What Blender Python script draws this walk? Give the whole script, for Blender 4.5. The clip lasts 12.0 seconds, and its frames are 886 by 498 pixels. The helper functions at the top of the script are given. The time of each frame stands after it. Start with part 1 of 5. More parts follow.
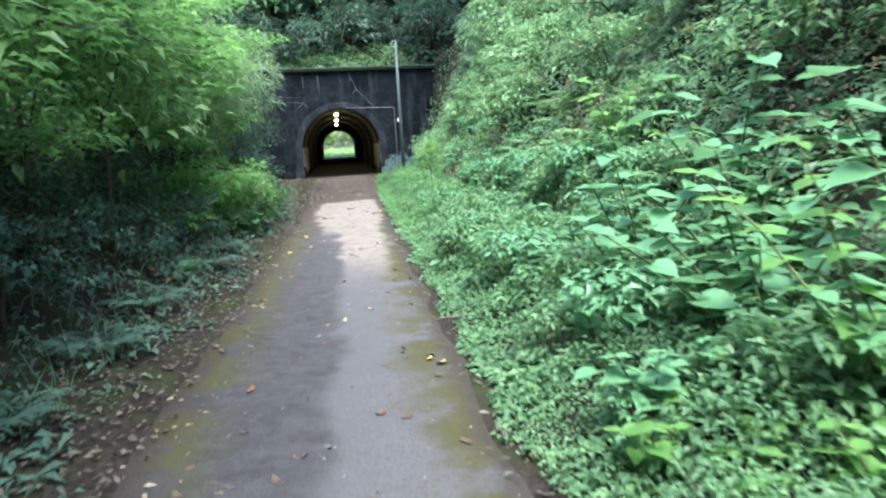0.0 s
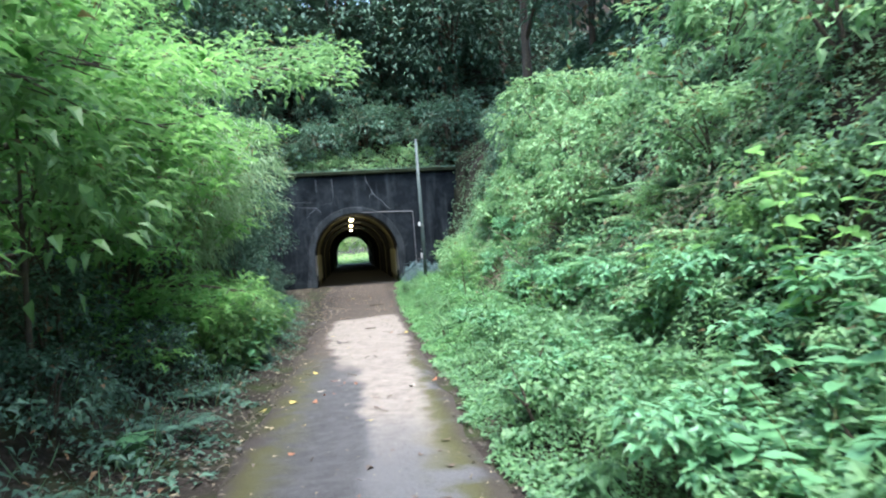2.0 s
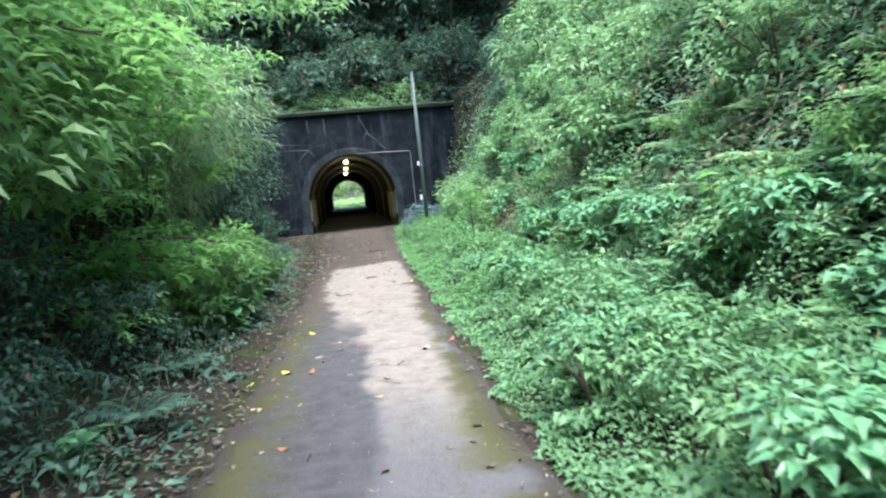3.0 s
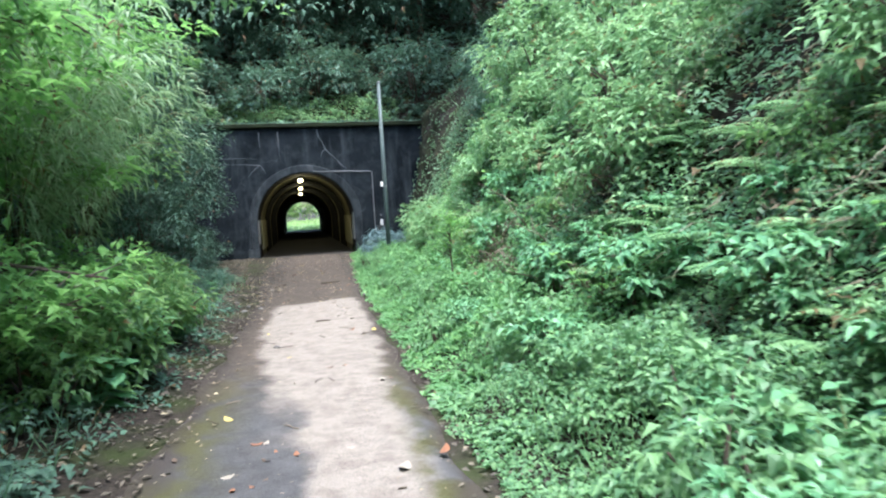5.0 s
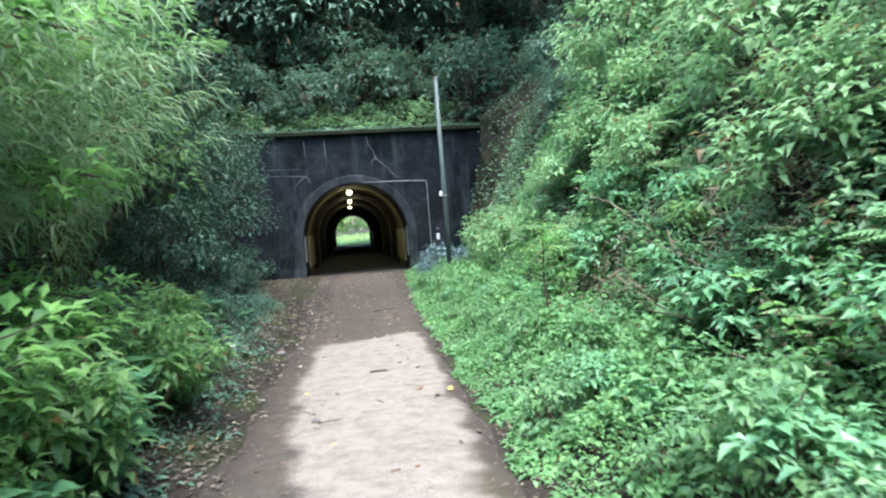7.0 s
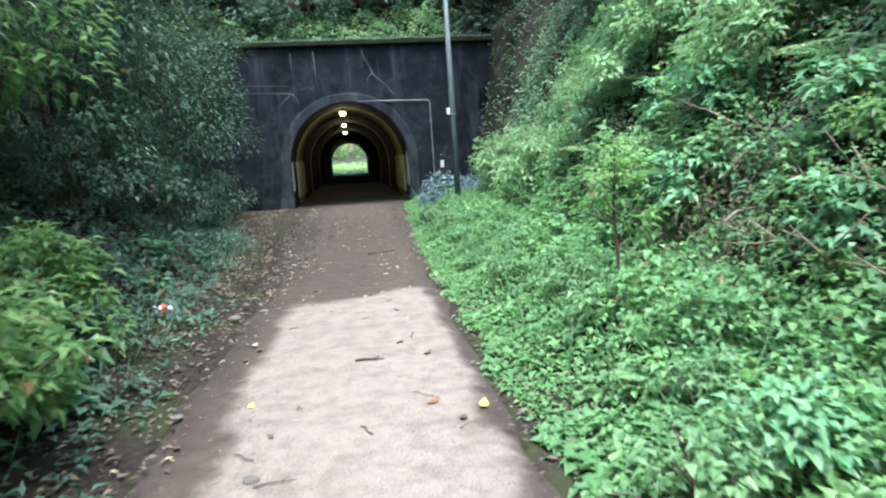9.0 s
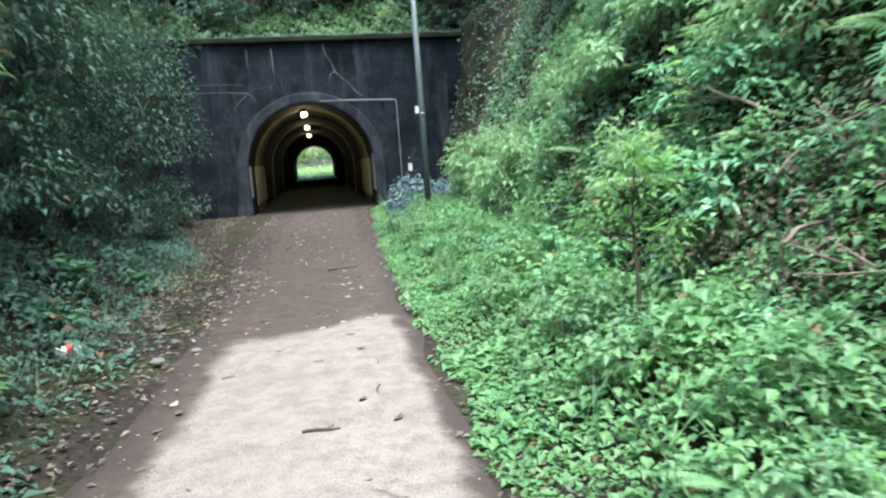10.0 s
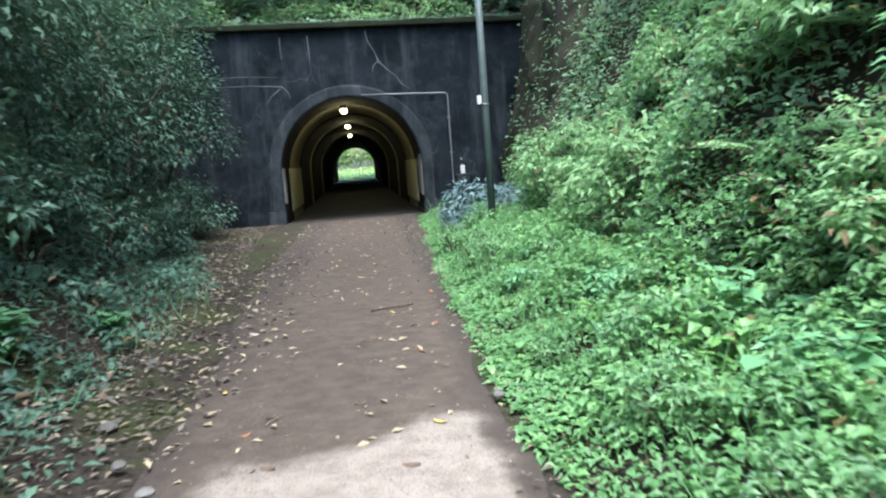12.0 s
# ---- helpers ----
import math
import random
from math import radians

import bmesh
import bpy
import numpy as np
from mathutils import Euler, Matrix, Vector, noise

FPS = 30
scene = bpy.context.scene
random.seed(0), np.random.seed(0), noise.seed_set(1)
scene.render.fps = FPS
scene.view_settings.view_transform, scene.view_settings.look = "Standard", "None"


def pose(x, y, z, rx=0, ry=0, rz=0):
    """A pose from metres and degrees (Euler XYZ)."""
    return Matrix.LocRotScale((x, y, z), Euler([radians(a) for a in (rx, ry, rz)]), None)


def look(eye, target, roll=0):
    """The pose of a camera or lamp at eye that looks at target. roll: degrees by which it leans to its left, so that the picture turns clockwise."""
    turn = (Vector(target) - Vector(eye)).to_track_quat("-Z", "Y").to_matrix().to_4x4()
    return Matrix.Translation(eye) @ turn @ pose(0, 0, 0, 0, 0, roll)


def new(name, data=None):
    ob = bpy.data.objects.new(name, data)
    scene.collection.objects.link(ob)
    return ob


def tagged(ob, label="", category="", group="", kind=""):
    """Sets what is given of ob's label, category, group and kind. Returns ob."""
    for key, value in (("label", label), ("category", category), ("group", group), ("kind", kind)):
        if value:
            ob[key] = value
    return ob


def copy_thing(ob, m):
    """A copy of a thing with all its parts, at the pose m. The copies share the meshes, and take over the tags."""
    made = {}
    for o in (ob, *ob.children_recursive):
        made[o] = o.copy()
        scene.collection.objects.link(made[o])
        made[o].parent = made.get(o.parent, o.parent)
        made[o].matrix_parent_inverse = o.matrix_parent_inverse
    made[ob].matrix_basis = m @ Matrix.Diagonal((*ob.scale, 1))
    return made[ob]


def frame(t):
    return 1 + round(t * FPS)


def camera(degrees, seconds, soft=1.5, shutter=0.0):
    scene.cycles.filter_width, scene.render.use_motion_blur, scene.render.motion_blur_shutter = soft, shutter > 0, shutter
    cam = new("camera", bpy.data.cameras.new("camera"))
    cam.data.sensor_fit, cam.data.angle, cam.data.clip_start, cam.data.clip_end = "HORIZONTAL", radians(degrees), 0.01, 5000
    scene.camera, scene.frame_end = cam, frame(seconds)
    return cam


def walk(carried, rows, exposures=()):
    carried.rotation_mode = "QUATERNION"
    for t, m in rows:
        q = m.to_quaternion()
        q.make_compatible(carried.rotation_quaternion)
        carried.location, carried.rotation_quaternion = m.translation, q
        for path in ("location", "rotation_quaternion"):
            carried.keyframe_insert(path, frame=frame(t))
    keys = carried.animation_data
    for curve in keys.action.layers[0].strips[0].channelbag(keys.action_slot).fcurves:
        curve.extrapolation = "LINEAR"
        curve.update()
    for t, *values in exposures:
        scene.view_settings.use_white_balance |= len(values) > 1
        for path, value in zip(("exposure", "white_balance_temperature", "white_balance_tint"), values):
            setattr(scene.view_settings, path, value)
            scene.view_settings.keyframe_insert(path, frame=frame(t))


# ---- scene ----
cam = camera(61.9, 12.0, soft=2.1, shutter=0.5)
METRES, EYE, TILT, LEAN, TURN = 16.0, 1.53, -8.5, 3.5, -7.0
ROWS = [
    (0.0, 0.0, 0.0, 0.0, -0.0, 0.0, -0.0),
    (0.5, -0.0073, 0.043, 0.0068, 0.34, 0.73, 0.86),
    (1.0, -0.0147, 0.0888, 0.0129, 1.04, 0.5, 0.28),
    (1.5, -0.0225, 0.1293, 0.0182, 0.53, 0.98, 0.27),
    (2.0, -0.0288, 0.17, 0.0271, 1.05, 8.03, 0.75),
    (2.5, -0.0363, 0.2107, 0.0307, 0.9, 3.24, 2.84),
    (4.5, -0.0551, 0.3756, 0.0524, -0.28, 5.52, -0.94),
    (5.0, -0.0588, 0.4147, 0.0572, -2.75, 5.54, 0.42),
    (5.5, -0.0653, 0.4563, 0.062, -0.55, 2.77, -2.06),
    (6.0, -0.0709, 0.4972, 0.0683, -0.79, 3.58, -0.19),
    (6.5, -0.0762, 0.5349, 0.0767, 1.17, 6.55, 0.72),
    (8.5, -0.092, 0.702, 0.0946, 0.66, 5.03, 1.0),
    (9.0, -0.0948, 0.7434, 0.0992, 0.94, 1.13, 0.19),
    (9.5, -0.095, 0.7819, 0.106, -3.1, 2.72, 2.49),
    (10.0, -0.0979, 0.8214, 0.1103, -1.51, 1.32, 0.93),
    (10.5, -0.1025, 0.8622, 0.1158, -1.99, -1.34, 1.93),
    (11.0, -0.107, 0.8997, 0.1219, 0.37, 2.12, -0.39),
    (11.5, -0.1147, 0.9357, 0.1273, 1.79, 2.03, -0.34),
    (12.0, -0.1198, 0.9809, 0.1334, 1.58, 1.47, 0.54),
]
EXPOSURES = [(0.0, 2.33, 5700, 12), (12.0, 2.33, 5700, 12)]
walk(cam, [(t, pose(0, 0, EYE, TILT, LEAN, TURN) @ pose(METRES * x, METRES * y, METRES * z, 90 + pitch, roll, yaw)) for t, x, y, z, yaw, pitch, roll in ROWS], EXPOSURES)

# world and sun: bright overcast light through the gap between the trees
world = bpy.data.worlds.new("world")
scene.world = world
world.use_nodes = True
wn = world.node_tree.nodes
sky = wn.new("ShaderNodeTexSky")
sky.sky_type, sky.sun_disc = "NISHITA", False
sky.sun_elevation, sky.sun_rotation = radians(68.1), radians(175.0)
sky.air_density, sky.dust_density, sky.ozone_density = 1.6, 3.0, 1.5
world.node_tree.links.new(sky.outputs[0], wn["Background"].inputs[0])
wn["Background"].inputs[1].default_value = 0.15
sun_data = bpy.data.lights.new("sun", "SUN")
sun_data.energy, sun_data.angle, sun_data.color = 2.2, radians(35), (1.0, 0.96, 0.88)
sun = new("sun", sun_data)
sun.matrix_world = look((0.7, -8, 20), (0.0, 0.0, 0.0))

# ---------------------------------------------------------------- materials


def links_of(mat):
    mat.use_nodes = True
    return mat.node_tree.nodes, mat.node_tree.links


def noise_node(n, l, coord, scale, detail=5.0, rough=0.6):
    t = n.new("ShaderNodeTexNoise")
    t.inputs["Scale"].default_value, t.inputs["Detail"].default_value, t.inputs["Roughness"].default_value = scale, detail, rough
    l.new(coord, t.inputs["Vector"])
    return t.outputs[0]


def ramp_node(n, l, value, stops):
    r = n.new("ShaderNodeValToRGB")
    while len(r.color_ramp.elements) < len(stops):
        r.color_ramp.elements.new(0.5)
    for e, (p, c) in zip(r.color_ramp.elements, stops):
        e.position, e.color = p, (*c, 1) if len(c) == 3 else c
    l.new(value, r.inputs[0])
    return r.outputs[0]


def mix_node(n, l, fac, a, b, mode="MIX"):
    m = n.new("ShaderNodeMix")
    m.data_type, m.blend_type = "RGBA", mode
    for sock, v in ((m.inputs[0], fac), (m.inputs[6], a), (m.inputs[7], b)):
        if isinstance(v, bpy.types.NodeSocket):
            l.new(v, sock)
        elif isinstance(v, (int, float)):
            sock.default_value = v
        else:
            sock.default_value = (*v, 1)
    return m.outputs[2]


def math_node(n, l, op, a, b=0.0, clamp=False):
    m = n.new("ShaderNodeMath")
    m.operation, m.use_clamp = op, clamp
    for sock, v in ((m.inputs[0], a), (m.inputs[1], b)):
        if isinstance(v, bpy.types.NodeSocket):
            l.new(v, sock)
        else:
            sock.default_value = v
    return m.outputs[0]


def bump_node(n, l, height, strength, distance):
    b = n.new("ShaderNodeBump")
    b.inputs["Strength"].default_value, b.inputs["Distance"].default_value = strength, distance
    l.new(height, b.inputs["Height"])
    return b.outputs[0]


def plain(name, colour, rough=0.6, metal=0.0, vary=0.25, scale=30.0, bump=0.15):
    """A slightly mottled solid material."""
    mat = bpy.data.materials.new(name)
    n, l = links_of(mat)
    p = n["Principled BSDF"]
    co = n.new("ShaderNodeTexCoord").outputs["Object"]
    f = noise_node(n, l, co, scale)
    big = noise_node(n, l, co, scale / 8)
    dark = tuple(c * (1 - vary) for c in colour)
    light = tuple(min(1, c * (1 + vary)) for c in colour)
    c1 = ramp_node(n, l, f, [(0.3, dark), (0.7, light)])
    c2 = mix_node(n, l, math_node(n, l, "MULTIPLY", big, 0.5), c1, dark)
    l.new(c2, p.inputs["Base Color"])
    p.inputs["Roughness"].default_value, p.inputs["Metallic"].default_value = rough, metal
    if bump:
        l.new(bump_node(n, l, f, bump, 0.01), p.inputs["Normal"])
    return mat


def leaf_material(name, dark, mid, light, rough=0.45, through_part=0.35, dead=0.0):
    """Leaves that differ one from another, thin enough to let light through."""
    mat = bpy.data.materials.new(name)
    n, l = links_of(mat)
    p = n["Principled BSDF"]
    geo = n.new("ShaderNodeNewGeometry")
    co = n.new("ShaderNodeTexCoord").outputs["Object"]
    stops = [(0.0, dark), (0.4, mid), (0.85, light), (0.98, tuple(min(0.6, 1.25 * c) for c in light))]
    c1 = ramp_node(n, l, geo.outputs["Random Per Island"], stops)
    patch = noise_node(n, l, co, 0.9, 3.0)
    c2 = mix_node(n, l, ramp_node(n, l, patch, [(0.35, (0, 0, 0)), (0.7, (1, 1, 1))]), c1, tuple(0.55 * a + 0.45 * b for a, b in zip(mid, dark)))
    if dead:
        brown = math_node(n, l, "LESS_THAN", math_node(n, l, "FRACT", math_node(n, l, "MULTIPLY", geo.outputs["Random Per Island"], 37.0)), dead)
        c2 = mix_node(n, l, brown, c2, (0.16, 0.085, 0.035))
    vein = noise_node(n, l, co, 60.0, 3.0)
    c3 = mix_node(n, l, math_node(n, l, "MULTIPLY", vein, 0.35), c2, dark)
    l.new(c3, p.inputs["Base Color"])
    p.inputs["Roughness"].default_value = rough
    t = n.new("ShaderNodeBsdfTranslucent")
    l.new(mix_node(n, l, 1.0, c3, (0.04, 0.055, 0.018), "ADD"), t.inputs[0])
    m = n.new("ShaderNodeMixShader")
    m.inputs[0].default_value = through_part
    l.new(p.outputs[0], m.inputs[1])
    l.new(t.outputs[0], m.inputs[2])
    l.new(m.outputs[0], n["Material Output"].inputs[0])
    return mat


def ground_material():
    """Dark leaf mould and soil under the plants."""
    mat = bpy.data.materials.new("soil")
    n, l = links_of(mat)
    p = n["Principled BSDF"]
    co = n.new("ShaderNodeTexCoord").outputs["Object"]
    f, g = noise_node(n, l, co, 22.0, 8.0, 0.7), noise_node(n, l, co, 1.3, 4.0)
    c1 = ramp_node(n, l, f, [(0.3, (0.014, 0.011, 0.009)), (0.55, (0.038, 0.031, 0.025)), (0.75, (0.08, 0.066, 0.052))])
    c2 = mix_node(n, l, ramp_node(n, l, g, [(0.45, (0, 0, 0)), (0.65, (0.7, 0.7, 0.7))]), c1, (0.035, 0.05, 0.014))
    l.new(c2, p.inputs["Base Color"])
    p.inputs["Roughness"].default_value, p.inputs["Specular IOR Level"].default_value = 0.95, 0.1
    l.new(bump_node(n, l, f, 0.9, 0.03), p.inputs["Normal"])
    return mat


def path_material():
    """Worn asphalt: grey with moss at its sides, a bleached dry stretch, then damp brown silt before the tunnel."""
    mat = bpy.data.materials.new("worn_path")
    n, l = links_of(mat)
    p = n["Principled BSDF"]
    co = n.new("ShaderNodeTexCoord").outputs["Object"]
    sep = n.new("ShaderNodeSeparateXYZ")
    l.new(co, sep.inputs[0])
    x, y = sep.outputs[0], sep.outputs[1]
    grit, mid, big = noise_node(n, l, co, 90.0, 4.0, 0.7), noise_node(n, l, co, 7.0, 6.0, 0.65), noise_node(n, l, co, 1.6, 5.0, 0.6)
    wob = math_node(n, l, "SUBTRACT", big, 0.5)

    def step(v, a, b):
        m = n.new("ShaderNodeMapRange")
        m.interpolation_type = "SMOOTHSTEP"
        m.inputs[1].default_value, m.inputs[2].default_value = a, b
        l.new(v, m.inputs[0])
        return m.outputs[0]

    def wobbled(v, amount):
        return math_node(n, l, "ADD", v, math_node(n, l, "MULTIPLY", wob, amount))

    asphalt = mix_node(n, l, ramp_node(n, l, mid, [(0.3, (0, 0, 0)), (0.7, (1, 1, 1))]), (0.042, 0.041, 0.041), (0.077, 0.075, 0.074))
    wheel = math_node(n, l, "MULTIPLY", step(wobbled(x, 0.5), -0.32, -0.14), math_node(n, l, "SUBTRACT", 1.0, step(wobbled(x, 0.9), 0.25, 0.6)))
    asphalt = mix_node(n, l, math_node(n, l, "MULTIPLY", wheel, 0.75), asphalt, (0.116, 0.113, 0.112))
    moss = math_node(n, l, "MULTIPLY", step(big, 0.38, 0.55), math_node(n, l, "ADD", math_node(n, l, "SUBTRACT", 1.0, step(wobbled(x, 0.8), -1.05, -0.6)), step(wobbled(x, 0.8), 0.1, 0.5)), True)
    asphalt = mix_node(n, l, math_node(n, l, "MULTIPLY", moss, 0.85), asphalt, (0.062, 0.06, 0.016))
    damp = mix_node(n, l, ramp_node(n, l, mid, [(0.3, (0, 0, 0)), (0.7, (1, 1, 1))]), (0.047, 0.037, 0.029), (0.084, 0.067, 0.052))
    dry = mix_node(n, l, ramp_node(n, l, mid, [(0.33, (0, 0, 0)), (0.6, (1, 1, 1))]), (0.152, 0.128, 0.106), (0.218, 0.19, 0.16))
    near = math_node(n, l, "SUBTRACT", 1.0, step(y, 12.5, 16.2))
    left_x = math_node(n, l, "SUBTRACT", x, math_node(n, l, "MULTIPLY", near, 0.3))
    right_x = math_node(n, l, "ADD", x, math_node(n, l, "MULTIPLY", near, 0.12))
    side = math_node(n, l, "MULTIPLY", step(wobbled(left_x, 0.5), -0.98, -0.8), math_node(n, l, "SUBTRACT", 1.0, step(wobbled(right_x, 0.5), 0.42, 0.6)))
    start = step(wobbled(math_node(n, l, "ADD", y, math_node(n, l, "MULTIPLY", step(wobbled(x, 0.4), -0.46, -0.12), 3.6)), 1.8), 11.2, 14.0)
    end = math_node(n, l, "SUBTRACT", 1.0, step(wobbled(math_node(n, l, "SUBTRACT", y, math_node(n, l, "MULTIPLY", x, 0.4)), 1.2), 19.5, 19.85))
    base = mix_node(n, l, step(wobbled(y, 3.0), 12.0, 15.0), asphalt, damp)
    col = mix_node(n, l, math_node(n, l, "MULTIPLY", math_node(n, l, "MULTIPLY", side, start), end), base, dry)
    edge = math_node(n, l, "ADD", math_node(n, l, "SUBTRACT", 1.0, step(wobbled(x, 0.5), -1.25, -0.95)), step(wobbled(x, 0.4), 0.44, 0.62), True)
    col = mix_node(n, l, math_node(n, l, "MULTIPLY", edge, 0.85), col, (0.045, 0.036, 0.03))
    speck = ramp_node(n, l, grit, [(0.34, (0.35, 0.35, 0.35)), (0.5, (0.9, 0.9, 0.9)), (0.62, (1, 1, 1))])
    l.new(mix_node(n, l, 0.8, col, speck, "MULTIPLY"), p.inputs["Base Color"])
    p.inputs["Roughness"].default_value, p.inputs["Specular IOR Level"].default_value = 0.9, 0.2
    l.new(bump_node(n, l, math_node(n, l, "ADD", grit, math_node(n, l, "MULTIPLY", mid, 1.5)), 0.5, 0.012), p.inputs["Normal"])
    return mat


def concrete_material(name, dark, light, pale, streak=0.6):
    """Old, dark concrete with board lines, pale runs of lime and damp stains."""
    mat = bpy.data.materials.new(name)
    n, l = links_of(mat)
    p = n["Principled BSDF"]
    co = n.new("ShaderNodeTexCoord").outputs["Object"]
    mp = n.new("ShaderNodeMapping")
    mp.inputs["Scale"].default_value = (2.6, 2.6, 0.32)
    l.new(co, mp.inputs[0])
    run = noise_node(n, l, mp.outputs[0], 1.0, 6.0, 0.65)
    blot, fine = noise_node(n, l, co, 0.8, 6.0, 0.62), noise_node(n, l, co, 25.0, 6.0, 0.7)
    c1 = mix_node(n, l, ramp_node(n, l, blot, [(0.36, (0, 0, 0)), (0.68, (1, 1, 1))]), dark, light)
    c2 = mix_node(n, l, math_node(n, l, "MULTIPLY", ramp_node(n, l, run, [(0.52, (0, 0, 0)), (0.8, (1, 1, 1))]), streak), c1, pale)
    patch = noise_node(n, l, co, 2.0, 8.0, 0.72)
    c2 = mix_node(n, l, ramp_node(n, l, patch, [(0.48, (0, 0, 0)), (0.72, (0.28, 0.28, 0.28))]), c2, pale)
    vor = n.new("ShaderNodeTexVoronoi")
    vor.feature = "DISTANCE_TO_EDGE"
    vor.inputs["Scale"].default_value = 0.75
    warp = n.new("ShaderNodeVectorMath")
    warp.operation = "MULTIPLY_ADD"
    tint = n.new("ShaderNodeTexNoise")
    tint.inputs["Scale"].default_value, tint.inputs["Detail"].default_value = 3.0, 6.0
    l.new(co, tint.inputs["Vector"])
    l.new(tint.outputs["Color"], warp.inputs[0])
    warp.inputs[1].default_value = (0.5, 0.5, 0.5)
    l.new(co, warp.inputs[2])
    l.new(warp.outputs[0], vor.inputs["Vector"])
    crack = math_node(n, l, "MULTIPLY", ramp_node(n, l, vor.outputs["Distance"], [(0.0, (1, 1, 1)), (0.018, (0, 0, 0))]), ramp_node(n, l, blot, [(0.5, (0, 0, 0)), (0.6, (0.8, 0.8, 0.8))]))
    c2 = mix_node(n, l, math_node(n, l, "MULTIPLY", crack, streak), c2, pale)
    c3 = mix_node(n, l, math_node(n, l, "MULTIPLY", fine, 0.5), c2, dark)
    l.new(c3, p.inputs["Base Color"])
    p.inputs["Roughness"].default_value, p.inputs["Specular IOR Level"].default_value = 0.9, 0.08
    wave = n.new("ShaderNodeTexWave")
    wave.bands_direction = "Z"
    wave.inputs["Scale"].default_value, wave.inputs["Distortion"].default_value = 1.6, 0.6
    l.new(co, wave.inputs[0])
    h = math_node(n, l, "ADD", fine, math_node(n, l, "MULTIPLY", wave.outputs[1], 0.08))
    l.new(bump_node(n, l, h, 0.6, 0.02), p.inputs["Normal"])
    return mat


def glow_material(name, colour, strength):
    mat = bpy.data.materials.new(name)
    n, l = links_of(mat)
    p = n["Principled BSDF"]
    p.inputs["Base Color"].default_value = (0.8, 0.78, 0.7, 1)
    p.inputs["Emission Color"].default_value, p.inputs["Emission Strength"].default_value = (*colour, 1), strength
    return mat


SOIL = ground_material()
PATH = path_material()
# the trees' deep shade over the portal is put into this near-black
WALL = concrete_material("portal_concrete", (0.0045, 0.0064, 0.0082), (0.019, 0.0238, 0.0285), (0.085, 0.1, 0.108), 0.6)
RING = concrete_material("arch_ring_concrete", (0.009, 0.0115, 0.014), (0.04, 0.047, 0.052), (0.11, 0.125, 0.13), 0.6)
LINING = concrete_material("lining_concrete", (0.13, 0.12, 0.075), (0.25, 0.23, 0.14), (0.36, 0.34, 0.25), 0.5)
# silt taken down to near black, so the tunnel's gloom is in the colour
TUNNEL_FLOOR = plain("shaded_floor_silt", (0.013, 0.011, 0.009), 0.9, 0.0, 0.35, 6.0, 0.3)
# besides soot, this black holds the unlit dark between the lamps
SOOT_AND_SHADE = concrete_material("soot_and_shade_lining", (0.003, 0.003, 0.003), (0.007, 0.007, 0.0065), (0.022, 0.021, 0.019), 0.4)
ROCK = concrete_material("mossy_rock", (0.016, 0.016, 0.011), (0.05, 0.046, 0.03), (0.06, 0.085, 0.03), 0.9)
COPING = concrete_material("mossy_coping", (0.010, 0.012, 0.008), (0.026, 0.032, 0.017), (0.04, 0.06, 0.022), 0.7)
LIME = plain("lime_crust", (0.085, 0.098, 0.105), 0.9, 0.0, 0.45, 6.0, 0.6)
LIMEWASH = plain("yellowed_limewash", (0.4, 0.37, 0.21), 0.9, 0.0, 0.3, 5.0, 0.3)
PLASTER = plain("pale_plaster", (0.16, 0.165, 0.15), 0.9, 0.0, 0.3, 8.0, 0.3)
MOSS = plain("moss", (0.07, 0.10, 0.03), 0.95, 0.0, 0.45, 25.0, 0.8)
PAINTED = plain("green_grey_paint", (0.048, 0.07, 0.066), 0.6, 0.0, 0.2, 12.0, 0.05)
STEEL = plain("galvanised_steel", (0.15, 0.155, 0.16), 0.55, 0.3, 0.2, 30.0, 0.05)
BLACK = plain("black_plastic", (0.018, 0.018, 0.02), 0.45, 0.0, 0.3, 20.0, 0.05)
WHITE = plain("white_plastic", (0.5, 0.5, 0.48), 0.45, 0.0, 0.06, 20.0, 0.0)
RED = plain("red_print", (0.6, 0.12, 0.08), 0.5, 0.0, 0.1, 20.0, 0.0)
BARK = plain("bark", (0.07, 0.052, 0.036), 0.9, 0.0, 0.45, 14.0, 0.9)
STEM = plain("green_stem", (0.09, 0.11, 0.035), 0.7, 0.0, 0.3, 20.0, 0.2)
DEADWOOD = plain("dead_wood", (0.15, 0.12, 0.085), 0.85, 0.0, 0.35, 18.0, 0.6)
STONE = plain("pale_stone", (0.085, 0.08, 0.073), 0.85, 0.0, 0.2, 20.0, 0.4)
PALE_STONE = plain("pale_flat_stone", (0.13, 0.125, 0.115), 0.9, 0.0, 0.35, 14.0, 0.6)
HERB_LEAF = leaf_material("herb_leaf", (0.069, 0.16, 0.07), (0.121, 0.25, 0.104), (0.214, 0.38, 0.15), 0.5, 0.42)
BANK_LEAF = leaf_material("bank_leaf", (0.071, 0.147, 0.078), (0.15, 0.28, 0.15), (0.27, 0.42, 0.23), 0.4, 0.48, 0.05)
# leaf green with the cool shade under the trees put into its colour
SHADED_LEAF = leaf_material("shaded_leaf", (0.026, 0.06, 0.04), (0.054, 0.12, 0.074), (0.105, 0.2, 0.125), 0.68, 0.2, 0.02)
BUSH_LEAF = leaf_material("bush_leaf", (0.07, 0.155, 0.055), (0.15, 0.29, 0.1), (0.27, 0.45, 0.15), 0.42, 0.6, 0.02)
BROAD_LEAF = leaf_material("broad_leaf", (0.078, 0.2, 0.095), (0.132, 0.305, 0.14), (0.21, 0.42, 0.19), 0.4, 0.35)
